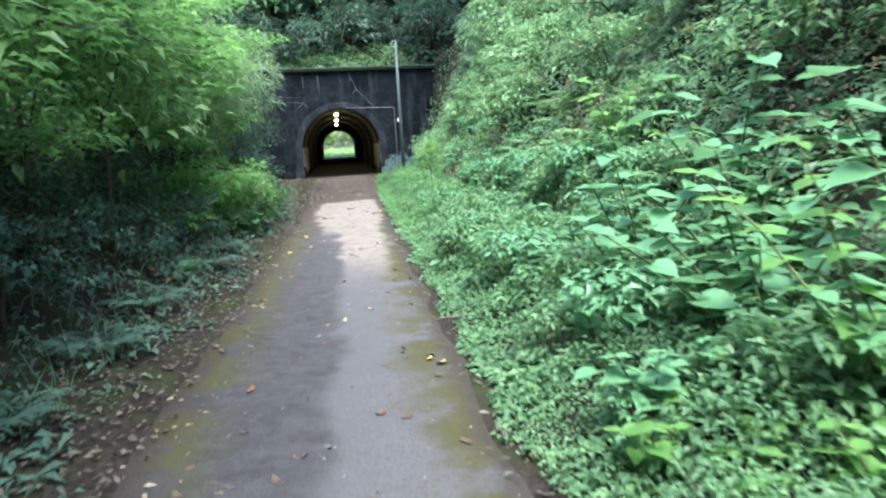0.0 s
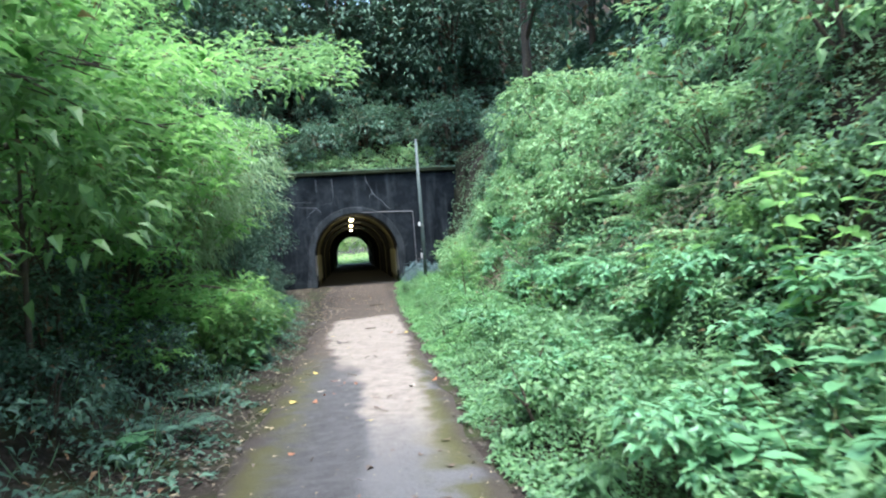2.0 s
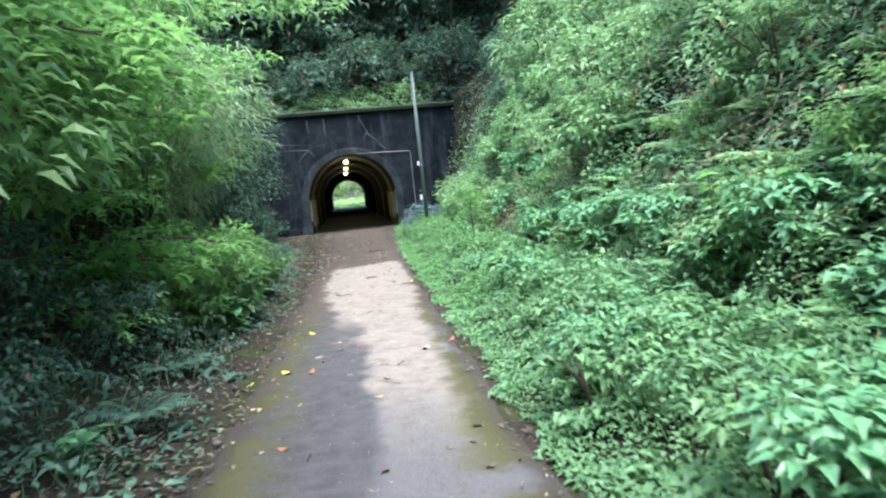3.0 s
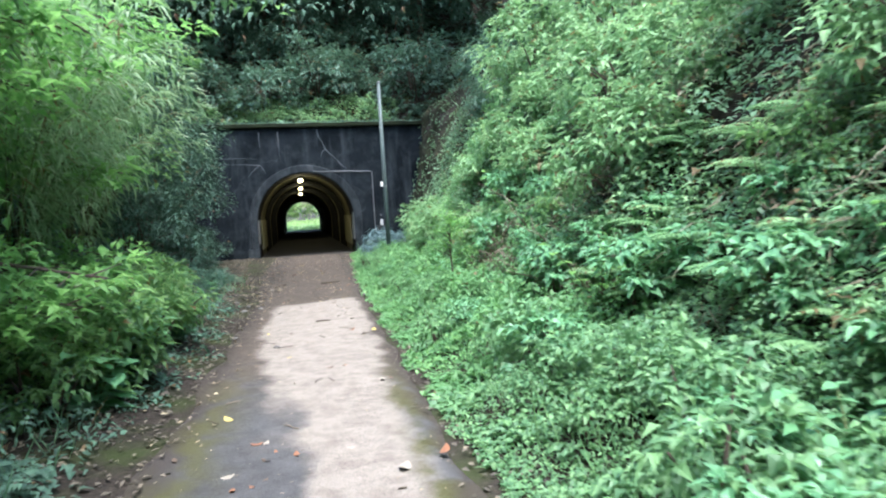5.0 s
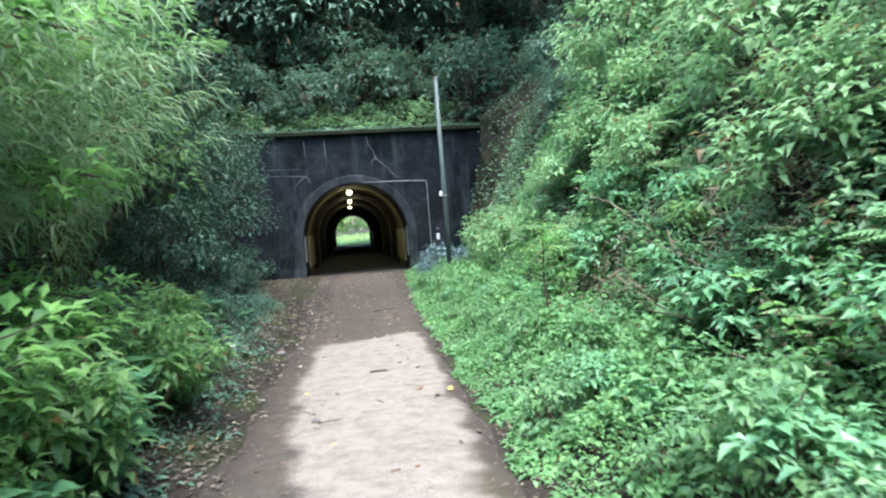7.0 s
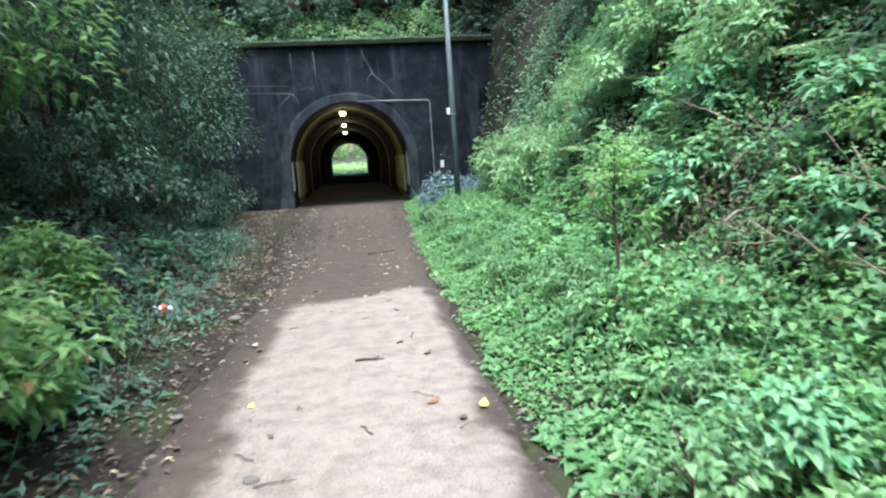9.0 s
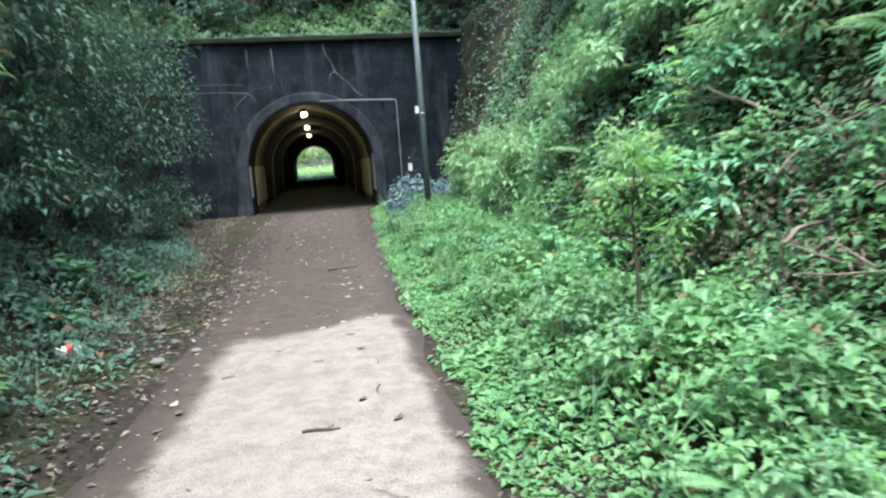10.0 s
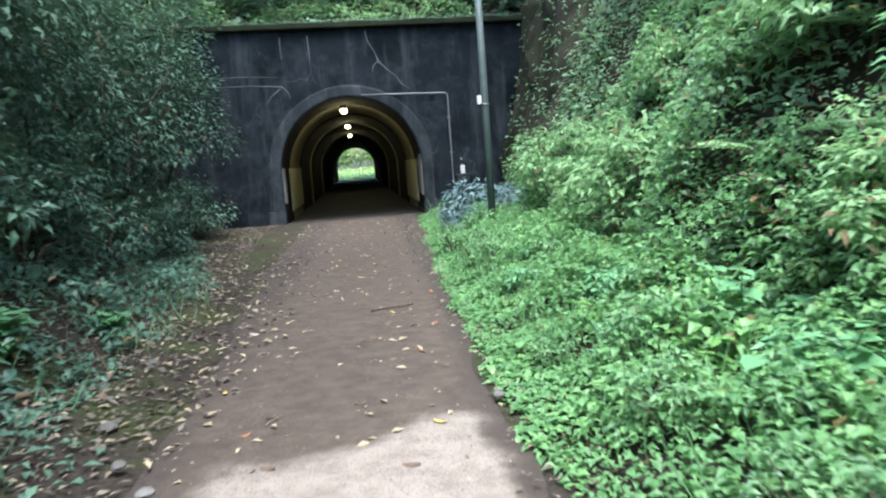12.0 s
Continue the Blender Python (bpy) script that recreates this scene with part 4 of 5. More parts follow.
tagged(herb_tuft, "low bright yellow-green leafy weed at the path edge", "weed", "low weeds along the verge")
put(herb_tuft, [(1.05 + 1.1 * ((k * 0.618) % 1.0), 2.0 + 0.16 * k, k * 2.1, 0.8 + 0.3 * math.sin(k * 1.7) ** 2) for k in range(9)] + [(1.5 + 1.1 * ((k * 0.618) % 1.0), 14.6 + 0.5 * k, k * 2.1, 0.75 + 0.3 * math.sin(k * 1.7) ** 2) for k in range(17)])
low_weed = make_broadleaf_weed(0.5, 6, 0.0, 3)
tagged(low_weed, "low light green broadleaf weed at the path edge", "weed", "low weeds along the verge")
put(low_weed, [(-1.95, 12.9, 0.0, 1.2), (-1.9, 13.9, 1.0, 1.5), (-2.1, 14.9, 2.0, 1.6), (-1.95, 16.3, 3.0, 1.2), (-2.3, 17.4, 0.5, 1.2), (-2.35, 19.9, 4.0, 0.8), (-2.6, 21.2, 5.0, 0.9), (-2.4, 22.6, 0.4, 0.7), (-2.0, 8.6, 1.4, 0.7), (-2.2, 15.6, 4.4, 1.7)])


def make_fern(fronds, length, seed, material=HERB_LEAF):
    """A fern: arching fronds, each with its row of leaflets."""
    rnd = random.Random(seed)
    fern = tagged(new("fern"), "green fern with arching fronds on the bank", "fern", "ferns on the bank")
    for s in range(fronds):
        a = 2 * math.pi * s / fronds + rnd.uniform(-0.3, 0.3)
        ln = length * rnd.uniform(0.75, 1.1)
        t = np.linspace(0.12, 1, 17)
        line = np.stack([ln * t * 0.9 * math.cos(a), ln * t * 0.9 * math.sin(a), ln * (0.75 * t - 0.6 * t * t)], 1)
        side = np.array([-math.sin(a), math.cos(a), 0.0])
        pos = np.concatenate([line, line])
        wid = ln * 0.27 * np.sin(np.pi * np.clip(t * 0.92 + 0.1, 0, 1))
        fwd = np.array([math.cos(a), math.sin(a), 0.0]) * 0.35
        head = np.concatenate([np.tile(side + fwd, (17, 1)), np.tile(-side + fwd, (17, 1))])
        v, f = leaf_arrays(pos, head, np.tile([0, 0, 1.0], (34, 1)), np.concatenate([wid, wid]), np.full(34, ln * 0.055), 0.1, 0.2)
        stalk_v, stalk_f = leaf_arrays(np.zeros((1, 3)), line[8:9], np.array([[0, 0, 1.0]]), np.array([ln * 0.95]), np.array([0.012]), 0.0, 0.25)
        v, f = join_arrays([(v, f), (stalk_v, stalk_f)])
        ob = new("frond", array_mesh("frond", v, f, material))
        ob.parent = fern
    return fern


fern = make_fern(9, 0.6, 5)
fern_spots = [(2.9, 14.4, 0.3, 1.0), (3.2, 13.2, 1.0, 1.2), (3.6, 15.2, 2.0, 1.1), (3.9, 12.0, 3.0, 1.3), (2.8, 18.6, 4.0, 0.9), (3.1, 20.4, 5.0, 0.9), (3.5, 22.4, 0.6, 1.1), (2.7, 10.4, 1.6, 0.9), (3.4, 9.0, 2.6, 1.0), (3.8, 18.0, 3.6, 1.2), (3.0, 24.5, 4.6, 0.9), (4.2, 14.2, 5.6, 1.2), (4.3, 20.2, 0.9, 1.2), (3.3, 6.4, 2.9, 1.0), (1.6, 16.3, 0.2, 0.6), (1.35, 15.6, 1.2, 0.5), (2.75, 8.0, 0.4, 1.0), (2.95, 11.4, 1.4, 1.1), (3.1, 12.3, 2.4, 1.2), (2.7, 12.9, 3.4, 0.9), (3.3, 10.2, 4.4, 1.2), (3.7, 13.6, 5.4, 1.3), (3.5, 16.4, 0.7, 1.1)]
put(fern, fern_spots, -0.12)
pale_fern = make_fern(9, 0.55, 8, FROND_LEAF)
tagged(pale_fern, "pale green fern on the sunlit bank", "fern", "ferns on the bank")
put(pale_fern, [(2.65 + 1.5 * ((k * 0.618) % 1.0), 8.2 + 0.42 * k, k * 2.3, 0.8 + 0.5 * math.sin(k * 1.9) ** 2) for k in range(34) if not 14.8 < 8.2 + 0.42 * k < 16.9], -0.2)
left_fern = make_fern(8, 0.5, 6, SHADED_LEAF)
tagged(left_fern, "dark fern at the foot of the shaded bushes", "fern", "ferns in the shade")
put(left_fern, [(-1.95, 5.6, 0.3, 1.0), (-2.05, 7.1, 1.3, 1.1), (-1.85, 9.4, 2.3, 1.0), (-2.0, 4.1, 0.7, 0.9), (-2.0, 10.9, 3.0, 0.9)], -0.05)


def build_sapling():
    """A slim young tree in the weeds."""
    tree = tagged(new("sapling"), "slim young sapling with a light green crown in the weeds", "sapling")
    tree.matrix_basis = place(1.82, 17.55)
    bm = bmesh.new()
    add_tube(bm, [(0, 0, 0), (0.01, 0, 0.5), (-0.01, 0.01, 0.9), (0.02, 0, 1.35)], [0.016, 0.014, 0.01, 0.004], 8)
    part("trunk", bm, BARK, tree)
    k = 22
    ang, hz = rng.uniform(0, 6.28, k), rng.uniform(0.65, 1.4, k)
    rad = rng.uniform(0.1, 0.42, k) * np.clip(1.7 - hz, 0.2, 1)
    c = np.stack([rad * np.cos(ang), rad * np.sin(ang), hz], 1)
    for i in range(0, k, 2):
        bm = bmesh.new()
        add_tube(bm, [(0, 0, hz[i] - 0.12), tuple(c[i])], [0.007, 0.003], 5)
        part("twig", bm, BARK, tree)
    v, f = clump_leaves(c, np.full(k, 0.16), 18, 0.07, 0.45, np.array([0, 0, 0.9]))
    crown = new("crown", array_mesh("crown", v, f, FRESH_LEAF))
    crown.parent = tree
    return tree


build_sapling()

herb_plant = make_bush("leafy_weed", "leafy green weed standing in the verge", "weed", 0.62, 0.3, 34, 12, 0.07, 0.6, HERB_LEAF, 4, "weeds in the verge")
put(herb_plant, [(1.15 + 0.95 * ((k * 0.618) % 1.0) + 0.2 * math.sin(k * 1.9), 2.2 + 0.47 * k, k * 2.4, (0.65 + 0.6 * math.sin(k * 1.37) ** 2) * (1.0 if k < 24 else 0.75)) for k in range(62)])
pale_plant = make_bush("leafy_weed", "yellow-green leafy weed standing in the verge", "weed", 0.55, 0.3, 30, 12, 0.085, 0.55, BROAD_LEAF, 4, "weeds in the verge")
put(pale_plant, [(1.25 + 1.0 * ((k * 0.414) % 1.0), 3.0 + 1.15 * k, k * 2.9, (0.7 + 0.6 * math.sin(k * 1.7) ** 2) * (1.0 if k < 9 else 0.75)) for k in range(22)] + [(2.55 + 0.75 * ((k * 0.618) % 1.0), 6.6 + 0.62 * k, k * 2.1, 1.0 + 0.5 * math.sin(k * 1.1) ** 2) for k in range(22)])

blue_shrub = make_bush("blue_green_shrub", "low blue-green shrub at the foot of the pole", "shrub", 0.95, 0.55, 55, 26, 0.11, 0.5, BLUE_LEAF, 5, "shrubs at the pole")
put(blue_shrub, [(1.75, 29.2, 0.0, 1.0), (2.25, 28.6, 1.4, 0.9), (1.5, 28.4, 2.4, 0.6)])
bank_bush = make_bush("bank_bush", "light green leafy bush on the steep bank", "bush", 1.3, 0.75, 68, 25, 0.106, 0.5, FROND_LEAF, 5, "bushes on the steep bank")
put(bank_bush, [(3.0 + 0.45 * math.sin(k * 2.3) + 0.2 * (k % 3), 7.0 + 1.25 * k, k * 1.7, 0.65 + 0.45 * math.sin(k * 1.3) ** 2) for k in (0, 2, 6, 9, 10, 11, 12, 13, 14, 15, 16)], 0.25)
upper_bush = make_bush("upper_bush", "green leafy bush high on the steep bank", "bush", 1.7, 1.0, 76, 23, 0.143, 0.45, FROND_LEAF, 5, "bushes high on the bank")
put(upper_bush, [(4.5 + 0.5 * math.sin(k * 2.3), 2.0 + 1.8 * k, k * 1.7, 0.8 + 0.4 * math.sin(k * 1.3) ** 2) for k in range(13)], 0.3)
shade_bush = make_bush("shade_bush", "dark green bush on the bank near the portal", "bush", 1.7, 1.0, 76, 23, 0.143, 0.45, HILL_LEAF, 5, "bushes high on the bank")
put(shade_bush, [(4.7 + 0.5 * math.sin(k * 2.3), 25.6 + 1.7 * k, k * 1.7, 0.8 + 0.4 * math.sin(k * 1.3) ** 2) for k in range(2)], 0.3)
sunny_bush = make_bush("sunny_bush", "yellow-green leafy bush catching the light", "bush", 1.0, 0.6, 55, 24, 0.10, 0.5, BUSH_LEAF, 5, "bushes on the steep bank")
put(sunny_bush, [(3.5, 8.6, 0.0, 0.9), (3.3, 16.2, 1.0, 0.8), (3.6, 11.6, 2.0, 0.8), (2.7, 19.6, 3.0, 0.7), (2.6, 15.7, 4.0, 0.6)], 0.2)


def make_bamboo(seed, height, culms):
    """A clump of dwarf bamboo: thin arching culms with sprays of narrow leaves."""
    rnd = random.Random(seed)
    clump = tagged(new("dwarf_bamboo"), "arching dwarf bamboo with narrow pale green leaves", "bamboo", "bamboo by the path")
    pieces = []
    for s in range(culms):
        a = rnd.uniform(-0.9, 0.9)
        reach, tall = height * rnd.uniform(0.3, 0.65), height * rnd.uniform(0.75, 1.05)
        pts = [Vector((reach * t ** 2.2 * math.cos(a), reach * t ** 2.2 * math.sin(a) + 0.3 * math.sin(s * 2.1), tall * (1.25 * t - 0.3 * t ** 3) - 0.1)) for t in np.linspace(0, 1, 8)]
        bm = bmesh.new()
        add_tube(bm, pts, [0.009 - 0.001 * k for k in range(8)], 5)
        part("culm", bm, STEM, clump)
        cs = []
        for k in range(14):
            t = 0.4 + 0.6 * k / 13
            i = min(6, int(t * 7))
            cs.append(pts[i].lerp(pts[i + 1], t * 7 - i))
        c = np.array([tuple(q) for q in cs])
        k = len(c) * 7
        p = np.repeat(c, 7, 0) + rng.normal(size=(k, 3)) * 0.05
        head = np.array([math.cos(a), math.sin(a), -0.15]) + random_dirs(k, 0.6) * 1.0
        size = rng.uniform(0.15, 0.3, k)
        pieces.append(leaf_arrays(p, head, np.tile([0, 0, 1.0], (k, 1)) + random_dirs(k) * 0.3, size, size * 0.12, 0.1, 0.35))
    v, f = join_arrays(pieces)
    leaves = new("leaves", array_mesh("leaves", v, f, BAMBOO_LEAF))
    leaves.parent = clump
    return clump


bamboo = make_bamboo(11, 3.0, 8)
put(bamboo, [(-3.1, 15.0, -0.2, 1.1), (-2.85, 14.1, 0.15, 0.95), (-2.95, 16.1, -0.1, 0.95), (-3.3, 17.4, -0.3, 1.1), (-3.4, 12.4, 0.1, 1.05)])


def build_overhang(eye_side):
    """A leafy branch of the left trees that reaches over the path's edge."""
    branch = tagged(new("overhanging_branch"), "overhanging tree branch with bright green leaves", "branch", "branches over the path")
    bm = bmesh.new()
    pts = [(0, 0, 0), (0.7, 0.15, 0.18), (1.4, 0.2, 0.2), (2.1, 0.3, 0.05)]
    add_tube(bm, pts, [0.035, 0.025, 0.015, 0.006], 6)
    part("limb", bm, BARK, branch)
    c = []
    for k in range(16):
        t = 0.6 + 2.4 * k / 15
        i = min(2, int(t))
        p = Vector(pts[i]).lerp(Vector(pts[i + 1]), t - i)
        q = p + Vector((rng.uniform(-0.2, 0.35), (-1) ** k * rng.uniform(0.15, 0.55), rng.uniform(-0.15, 0.1)))
        c.append(tuple(q))
        bm = bmesh.new()
        add_tube(bm, [p, q], [0.008, 0.003], 5)
        part("twig", bm, BARK, branch)
    v, f = clump_leaves(np.array(c), np.full(16, 0.26), 26, 0.13, 0.5, np.array([1.0, 0, -1.5]), 0.35)
    leaves = new("leaves", array_mesh("leaves", v, f, FRESH_LEAF if eye_side else BUSH_LEAF))
    leaves.parent = branch
    return branch


overhang = build_overhang(True)
bough = build_overhang(False)
for thing, spots in ((overhang, [(-4.2, 5.6, 3.0, -0.2, 1.0), (-3.7, 3.4, 2.75, 0.1, 0.95), (-3.6, 4.6, 3.3, 0.3, 1.0), (-3.8, 7.4, 3.3, -0.1, 1.1), (-3.7, 8.6, 2.7, 0.2, 1.0), (-3.5, 15.6, 3.6, -0.2, 0.9), (-4.4, 9.2, 3.4, 0.1, 1.1), (-4.0, 12.4, 3.1, 0.3, 0.9)]), (bough, [(-4.4, 4.0, 2.6, 0.2, 1.1), (-4.3, 7.4, 2.7, -0.1, 1.1), (-4.5, 11.0, 3.8, 0.2, 1.2), (-4.6, 14.6, 3.6, 0.0, 1.2), (-4.6, 18.4, 4.2, 0.1, 1.2)])):
    for k, (x, y, z, turn, size) in enumerate(spots):
        m = Matrix.Translation((x, y, z)) @ Matrix.Rotation(turn, 4, "Z") @ Matrix.Scale(size, 4)
        if k:
            copy_thing(thing, m).matrix_basis = m
        else:
            thing.matrix_basis = m

# leafy sprays in tiers along the shrubs' edge
spray = build_overhang(True)
tagged(spray, "leafy spray of a shrub reaching towards the path", "branch", "sprays along the path")
tiers = [(-4.3 + 0.35 * math.sin(k * 2.4), 3.2 + 0.62 * k, 1.35 + 2.6 * ((k * 0.618) % 1.0) + 0.02 * k, 0.35 * math.sin(k * 1.9), 0.95 + 0.25 * math.sin(k * 2.7) ** 2) for k in range(19)]
tiers += [(-4.05 + 0.3 * math.sin(k * 2.4), 11.0 + 0.5 * k, 0.6 + 0.6 * ((k * 0.618) % 1.0), 0.3 * math.sin(k * 1.3), 0.85 + 0.2 * math.sin(k * 2.7) ** 2) for k in range(9)]
tiers += [(-3.75, 4.0, 2.0, 0.1, 0.95), (-3.85, 5.3, 2.35, -0.15, 1.0), (-4.0, 10.3, 2.75, 0.1, 1.05), (-4.05, 11.2, 3.1, -0.2, 1.1), (-3.95, 12.0, 2.5, 0.2, 1.0), (-4.1, 12.9, 3.0, -0.1, 1.1), (-4.2, 9.2, 3.3, 0.2, 1.15)]
for k, (x, y, z, turn, size) in enumerate(tiers):
    m = Matrix.Translation((x, y, z)) @ Matrix.Rotation(turn, 4, "Z") @ Matrix.Scale(size, 4)
    (copy_thing(spray, m) if k else spray).matrix_basis = m

high_bough = build_overhang(False)
tagged(high_bough, "long leafy bough reaching out high over the path", "branch", "boughs high over the path")
for k, (x, y, z, turn, size) in enumerate(((-4.6, 19.5, 5.4, -0.1, 2.0), (-4.2, 22.0, 6.4, 0.15, 2.0), (-5.0, 16.5, 4.8, 0.0, 1.6), (-4.4, 25.0, 7.4, 0.0, 2.1))):
    m = Matrix.Translation((x, y, z)) @ Matrix.Rotation(turn, 4, "Z") @ Matrix.Scale(size, 4)
    (copy_thing(high_bough, m) if k else high_bough).matrix_basis = m

# ---------------------------------------------------------------- what lies about
def fallen_mesh(name, length, width, material, curl):
    verts, faces = [], []
    for k in range(6):
        t = k / 5
        w = width * 0.5 * math.sin(math.pi * (0.05 + 0.93 * t)) ** 0.8
        z = curl * length * (t - 0.5) ** 2 * 2
        verts += [(length * (t - 0.5), -w, z + 0.5 * curl * w), (length * (t - 0.5), 0, z), (length * (t - 0.5), w, z + 0.35 * curl * w)]
    for k in range(5):
        a = 3 * k
        faces += [(a, a + 3, a + 4, a + 1), (a + 1, a + 4, a + 5, a + 2)]
    return array_mesh(name, np.array(verts), np.array(faces), material, True)


FALLEN = [(fallen_mesh("fallen_leaf", 0.085, 0.045, m, c), lab) for m, c, lab in (
    (FALLEN_BROWN, 0.3, "curled brown fallen leaf on the path"), (FALLEN_BROWN, 0.2, "flat brown fallen leaf on the path"), (FALLEN_RED, 0.35, "russet fallen leaf on the path"),
    (FALLEN_YELLOW, 0.25, "yellow fallen leaf on the path"), (FALLEN_PALE, 0.3, "pale dry fallen leaf on the path"))]


def path_height(x, y):
    return 0.045


def drop_leaf(x, y, kind, turn, size):
    me, lab = FALLEN[kind]
    ob = new("fallen_leaf", me)
    ob.matrix_basis = Matrix.Translation((x, y, path_height(x, y) + 0.008)) @ Euler((rng.uniform(-0.25, 0.25), rng.uniform(-0.2, 0.2), turn)).to_matrix().to_4x4() @ Matrix.Scale(size, 4)
    return tagged(ob, lab, "leaf", "fallen leaves on the path")


for x, y, kind, size in ((0.48, 4.75, 3, 1.3), (-0.36, 3.45, 2, 1.0), (-0.2, 8.0, 0, 1.2), (-1.25, 10.3, 3, 1.3), (0.55, 11.1, 2, 1.4), (0.28, 10.9, 4, 1.6), (-0.98, 10.6, 3, 1.5), (-0.86, 12.35, 3, 1.2), (-0.75, 10.5, 2, 1.2), (0.5, 16.0, 3, 1.2)):
    drop_leaf(x, y, kind, rng.uniform(0, 6), size)
for k in range(210):
    y = rng.uniform(2.2, 31)
    x = rng.uniform(-1.15, 0.6)
    if 12 < y < 19.5 and rng.random() < 0.45:
        continue
    drop_leaf(x, y, int(rng.choice([0, 0, 0, 1, 1, 2, 3, 4])), rng.uniform(0, 6.28), rng.uniform(0.45, 1.15))


def litter(name, label, box, count, keep, colours, size):
    """Dead leaves past counting, as one mesh of stuff."""
    x0, x1, y0, y1 = box
    x, y = rng.uniform(x0, x1, count), rng.uniform(y0, y1, count)
    sel = keep(x, y)
    x, y = x[sel], y[sel]
    k = len(x)
    on_path = (x > -1.3 - 1.1 * smooth_step(20, 33, y)) & (x < 0.66 + 0.5 * smooth_step(20, 33, y))
    z = np.where(on_path, 0.05, ground_height(x, y) + 0.015) + rng.uniform(0, 0.02, k)
    d = random_dirs(k, 0.15)
    s = size * rng.uniform(0.5, 1.3, k)
    v, f = leaf_arrays(np.stack([x, y, z], 1), d, np.tile([0, 0, 1.0], (k, 1)) + random_dirs(k) * 0.35, s, s * 0.5, 0.15, 0.1)
    return tagged(new(name, array_mesh(name, v, f, colours)), label, "leaf litter", kind="stuff")


LITTER = leaf_material("dry_litter", (0.045, 0.036, 0.027), (0.10, 0.08, 0.06), (0.21, 0.175, 0.12), 0.75, 0.1)
PALE_LITTER = leaf_material("pale_litter", (0.16, 0.125, 0.075), (0.26, 0.21, 0.13), (0.38, 0.33, 0.21), 0.7, 0.1)
litter("leaf_litter", "brown dead leaves along the path's edge", (-2.4, -0.9, -1, 21), 5200, lambda x, y: -x > 1.05 + 0.25 * rng.random(len(x)), LITTER, 0.06)
litter("leaf_litter", "brown dead leaves along the path's edge", (0.35, 1.0, -1, 34), 3600, lambda x, y: x > 0.5 + 0.25 * rng.random(len(x)), LITTER, 0.05)
litter("leaf_litter", "brown dead leaves before the tunnel", (-3.8, -0.5, 20, 34.9), 7600, lambda x, y: -x > 1.1 + 0.7 * smooth_step(22, 33, y) + 0.9 * (rng.random(len(x)) - 0.4), LITTER, 0.07)
litter("leaf_litter", "pale dry leaves scattered before the tunnel", (-3.4, 0.9, 19.5, 34.8), 1700, lambda x, y: rng.random(len(x)) < 0.35 + 0.5 * (x < -0.9), PALE_LITTER, 0.075)
litter("leaf_litter", "pale dry leaves scattered on the verge", (-2.2, -0.9, 2, 20), 260, lambda x, y: x > -2.2, PALE_LITTER, 0.06)


litter("path_debris", "small dark bits of bark and leaf on the path", (-1.2, 0.62, 1.5, 33), 1500, lambda x, y: rng.random(len(x)) < 0.55 + 0.45 * (np.abs(x + 0.25) > 0.6), LITTER, 0.026)
litter("path_debris", "small pale bits of straw and grit on the path", (-1.2, 0.62, 1.5, 33), 420, lambda x, y: x > -2, PALE_LITTER, 0.022)


WITHERED = leaf_material("withered_leaf", (0.035, 0.03, 0.018), (0.085, 0.068, 0.04), (0.17, 0.14, 0.08), 0.8, 0.15)


def dead_patch(x, y, r, count):
    """Withered brown growth in the bank's green."""
    a, q = rng.uniform(0, 6.28, count), r * np.sqrt(rng.random(count))
    px, py = x + 0.55 * q * np.cos(a), y + q * np.sin(a)
    p = np.stack([px, py, ground_height(px, py)], 1) + rng.uniform(0.1, 0.5, (count, 1)) * [-0.75, 0, 0.55]
    s = rng.uniform(0.03, 0.085, count)
    v, f = leaf_arrays(p, random_dirs(count, 0.7) + [0, 0, -0.5], random_dirs(count) + [-0.5, 0, 0.5], s, s * 0.35, 0.2, 0.4)
    return tagged(new("withered_growth", array_mesh("withered_growth", v, f, WITHERED)), "withered brown growth on the bank", "undergrowth", kind="stuff")


for x, y, r, c in ((2.9, 13.6, 0.7, 420), (3.2, 15.4, 0.8, 480), (2.75, 17.2, 0.8, 900), (3.6, 18.2, 0.7, 320), (3.5, 11.2, 0.6, 260), (3.9, 5.2, 1.0, 700), (3.0, 20.6, 0.5, 200), (4.1, 16.6, 0.7, 380)):
    dead_patch(x, y, r, c)


def twig_thing(name, label, x, y, z, turn, length, radius, material, group=""):
    ob = tagged(new(name), label, "twig" if length < 0.6 else "branch", group)
    ob.matrix_basis = Matrix.Translation((x, y, z)) @ Matrix.Rotation(turn, 4, "Z")
    bm = bmesh.new()
    w = length * 0.06
    add_tube(bm, [(-length / 2, 0, 0), (-length / 6, w, 0.004), (length / 6, -w * 0.4, 0.006), (length / 2, w * 0.5, 0)], [radius, radius * 0.9, radius * 0.75, radius * 0.4], 6)
    part("stick", bm, material, ob)
    bm = bmesh.new()
    add_tube(bm, [(length / 8, 0, 0.004), (length * 0.32, length * 0.16, 0.012)], [radius * 0.6, radius * 0.3], 5)
    part("side_twig", bm, material, ob)
    return ob


twig_thing("fallen_twig", "dark fallen twig on the brown path", 0.1, 22.95, 0.065, 0.35, 0.42, 0.012, BARK, "twigs on the path")
twig_thing("fallen_twig", "short dark twig on the bleached path", -0.12, 17.1, 0.062, -0.1, 0.2, 0.01, BARK, "twigs on the path")
twig_thing("fallen_twig", "pale dry stick at the path's edge", 0.72, 5.9, 0.07, 0.2, 0.3, 0.007, DEADWOOD, "twigs on the path")
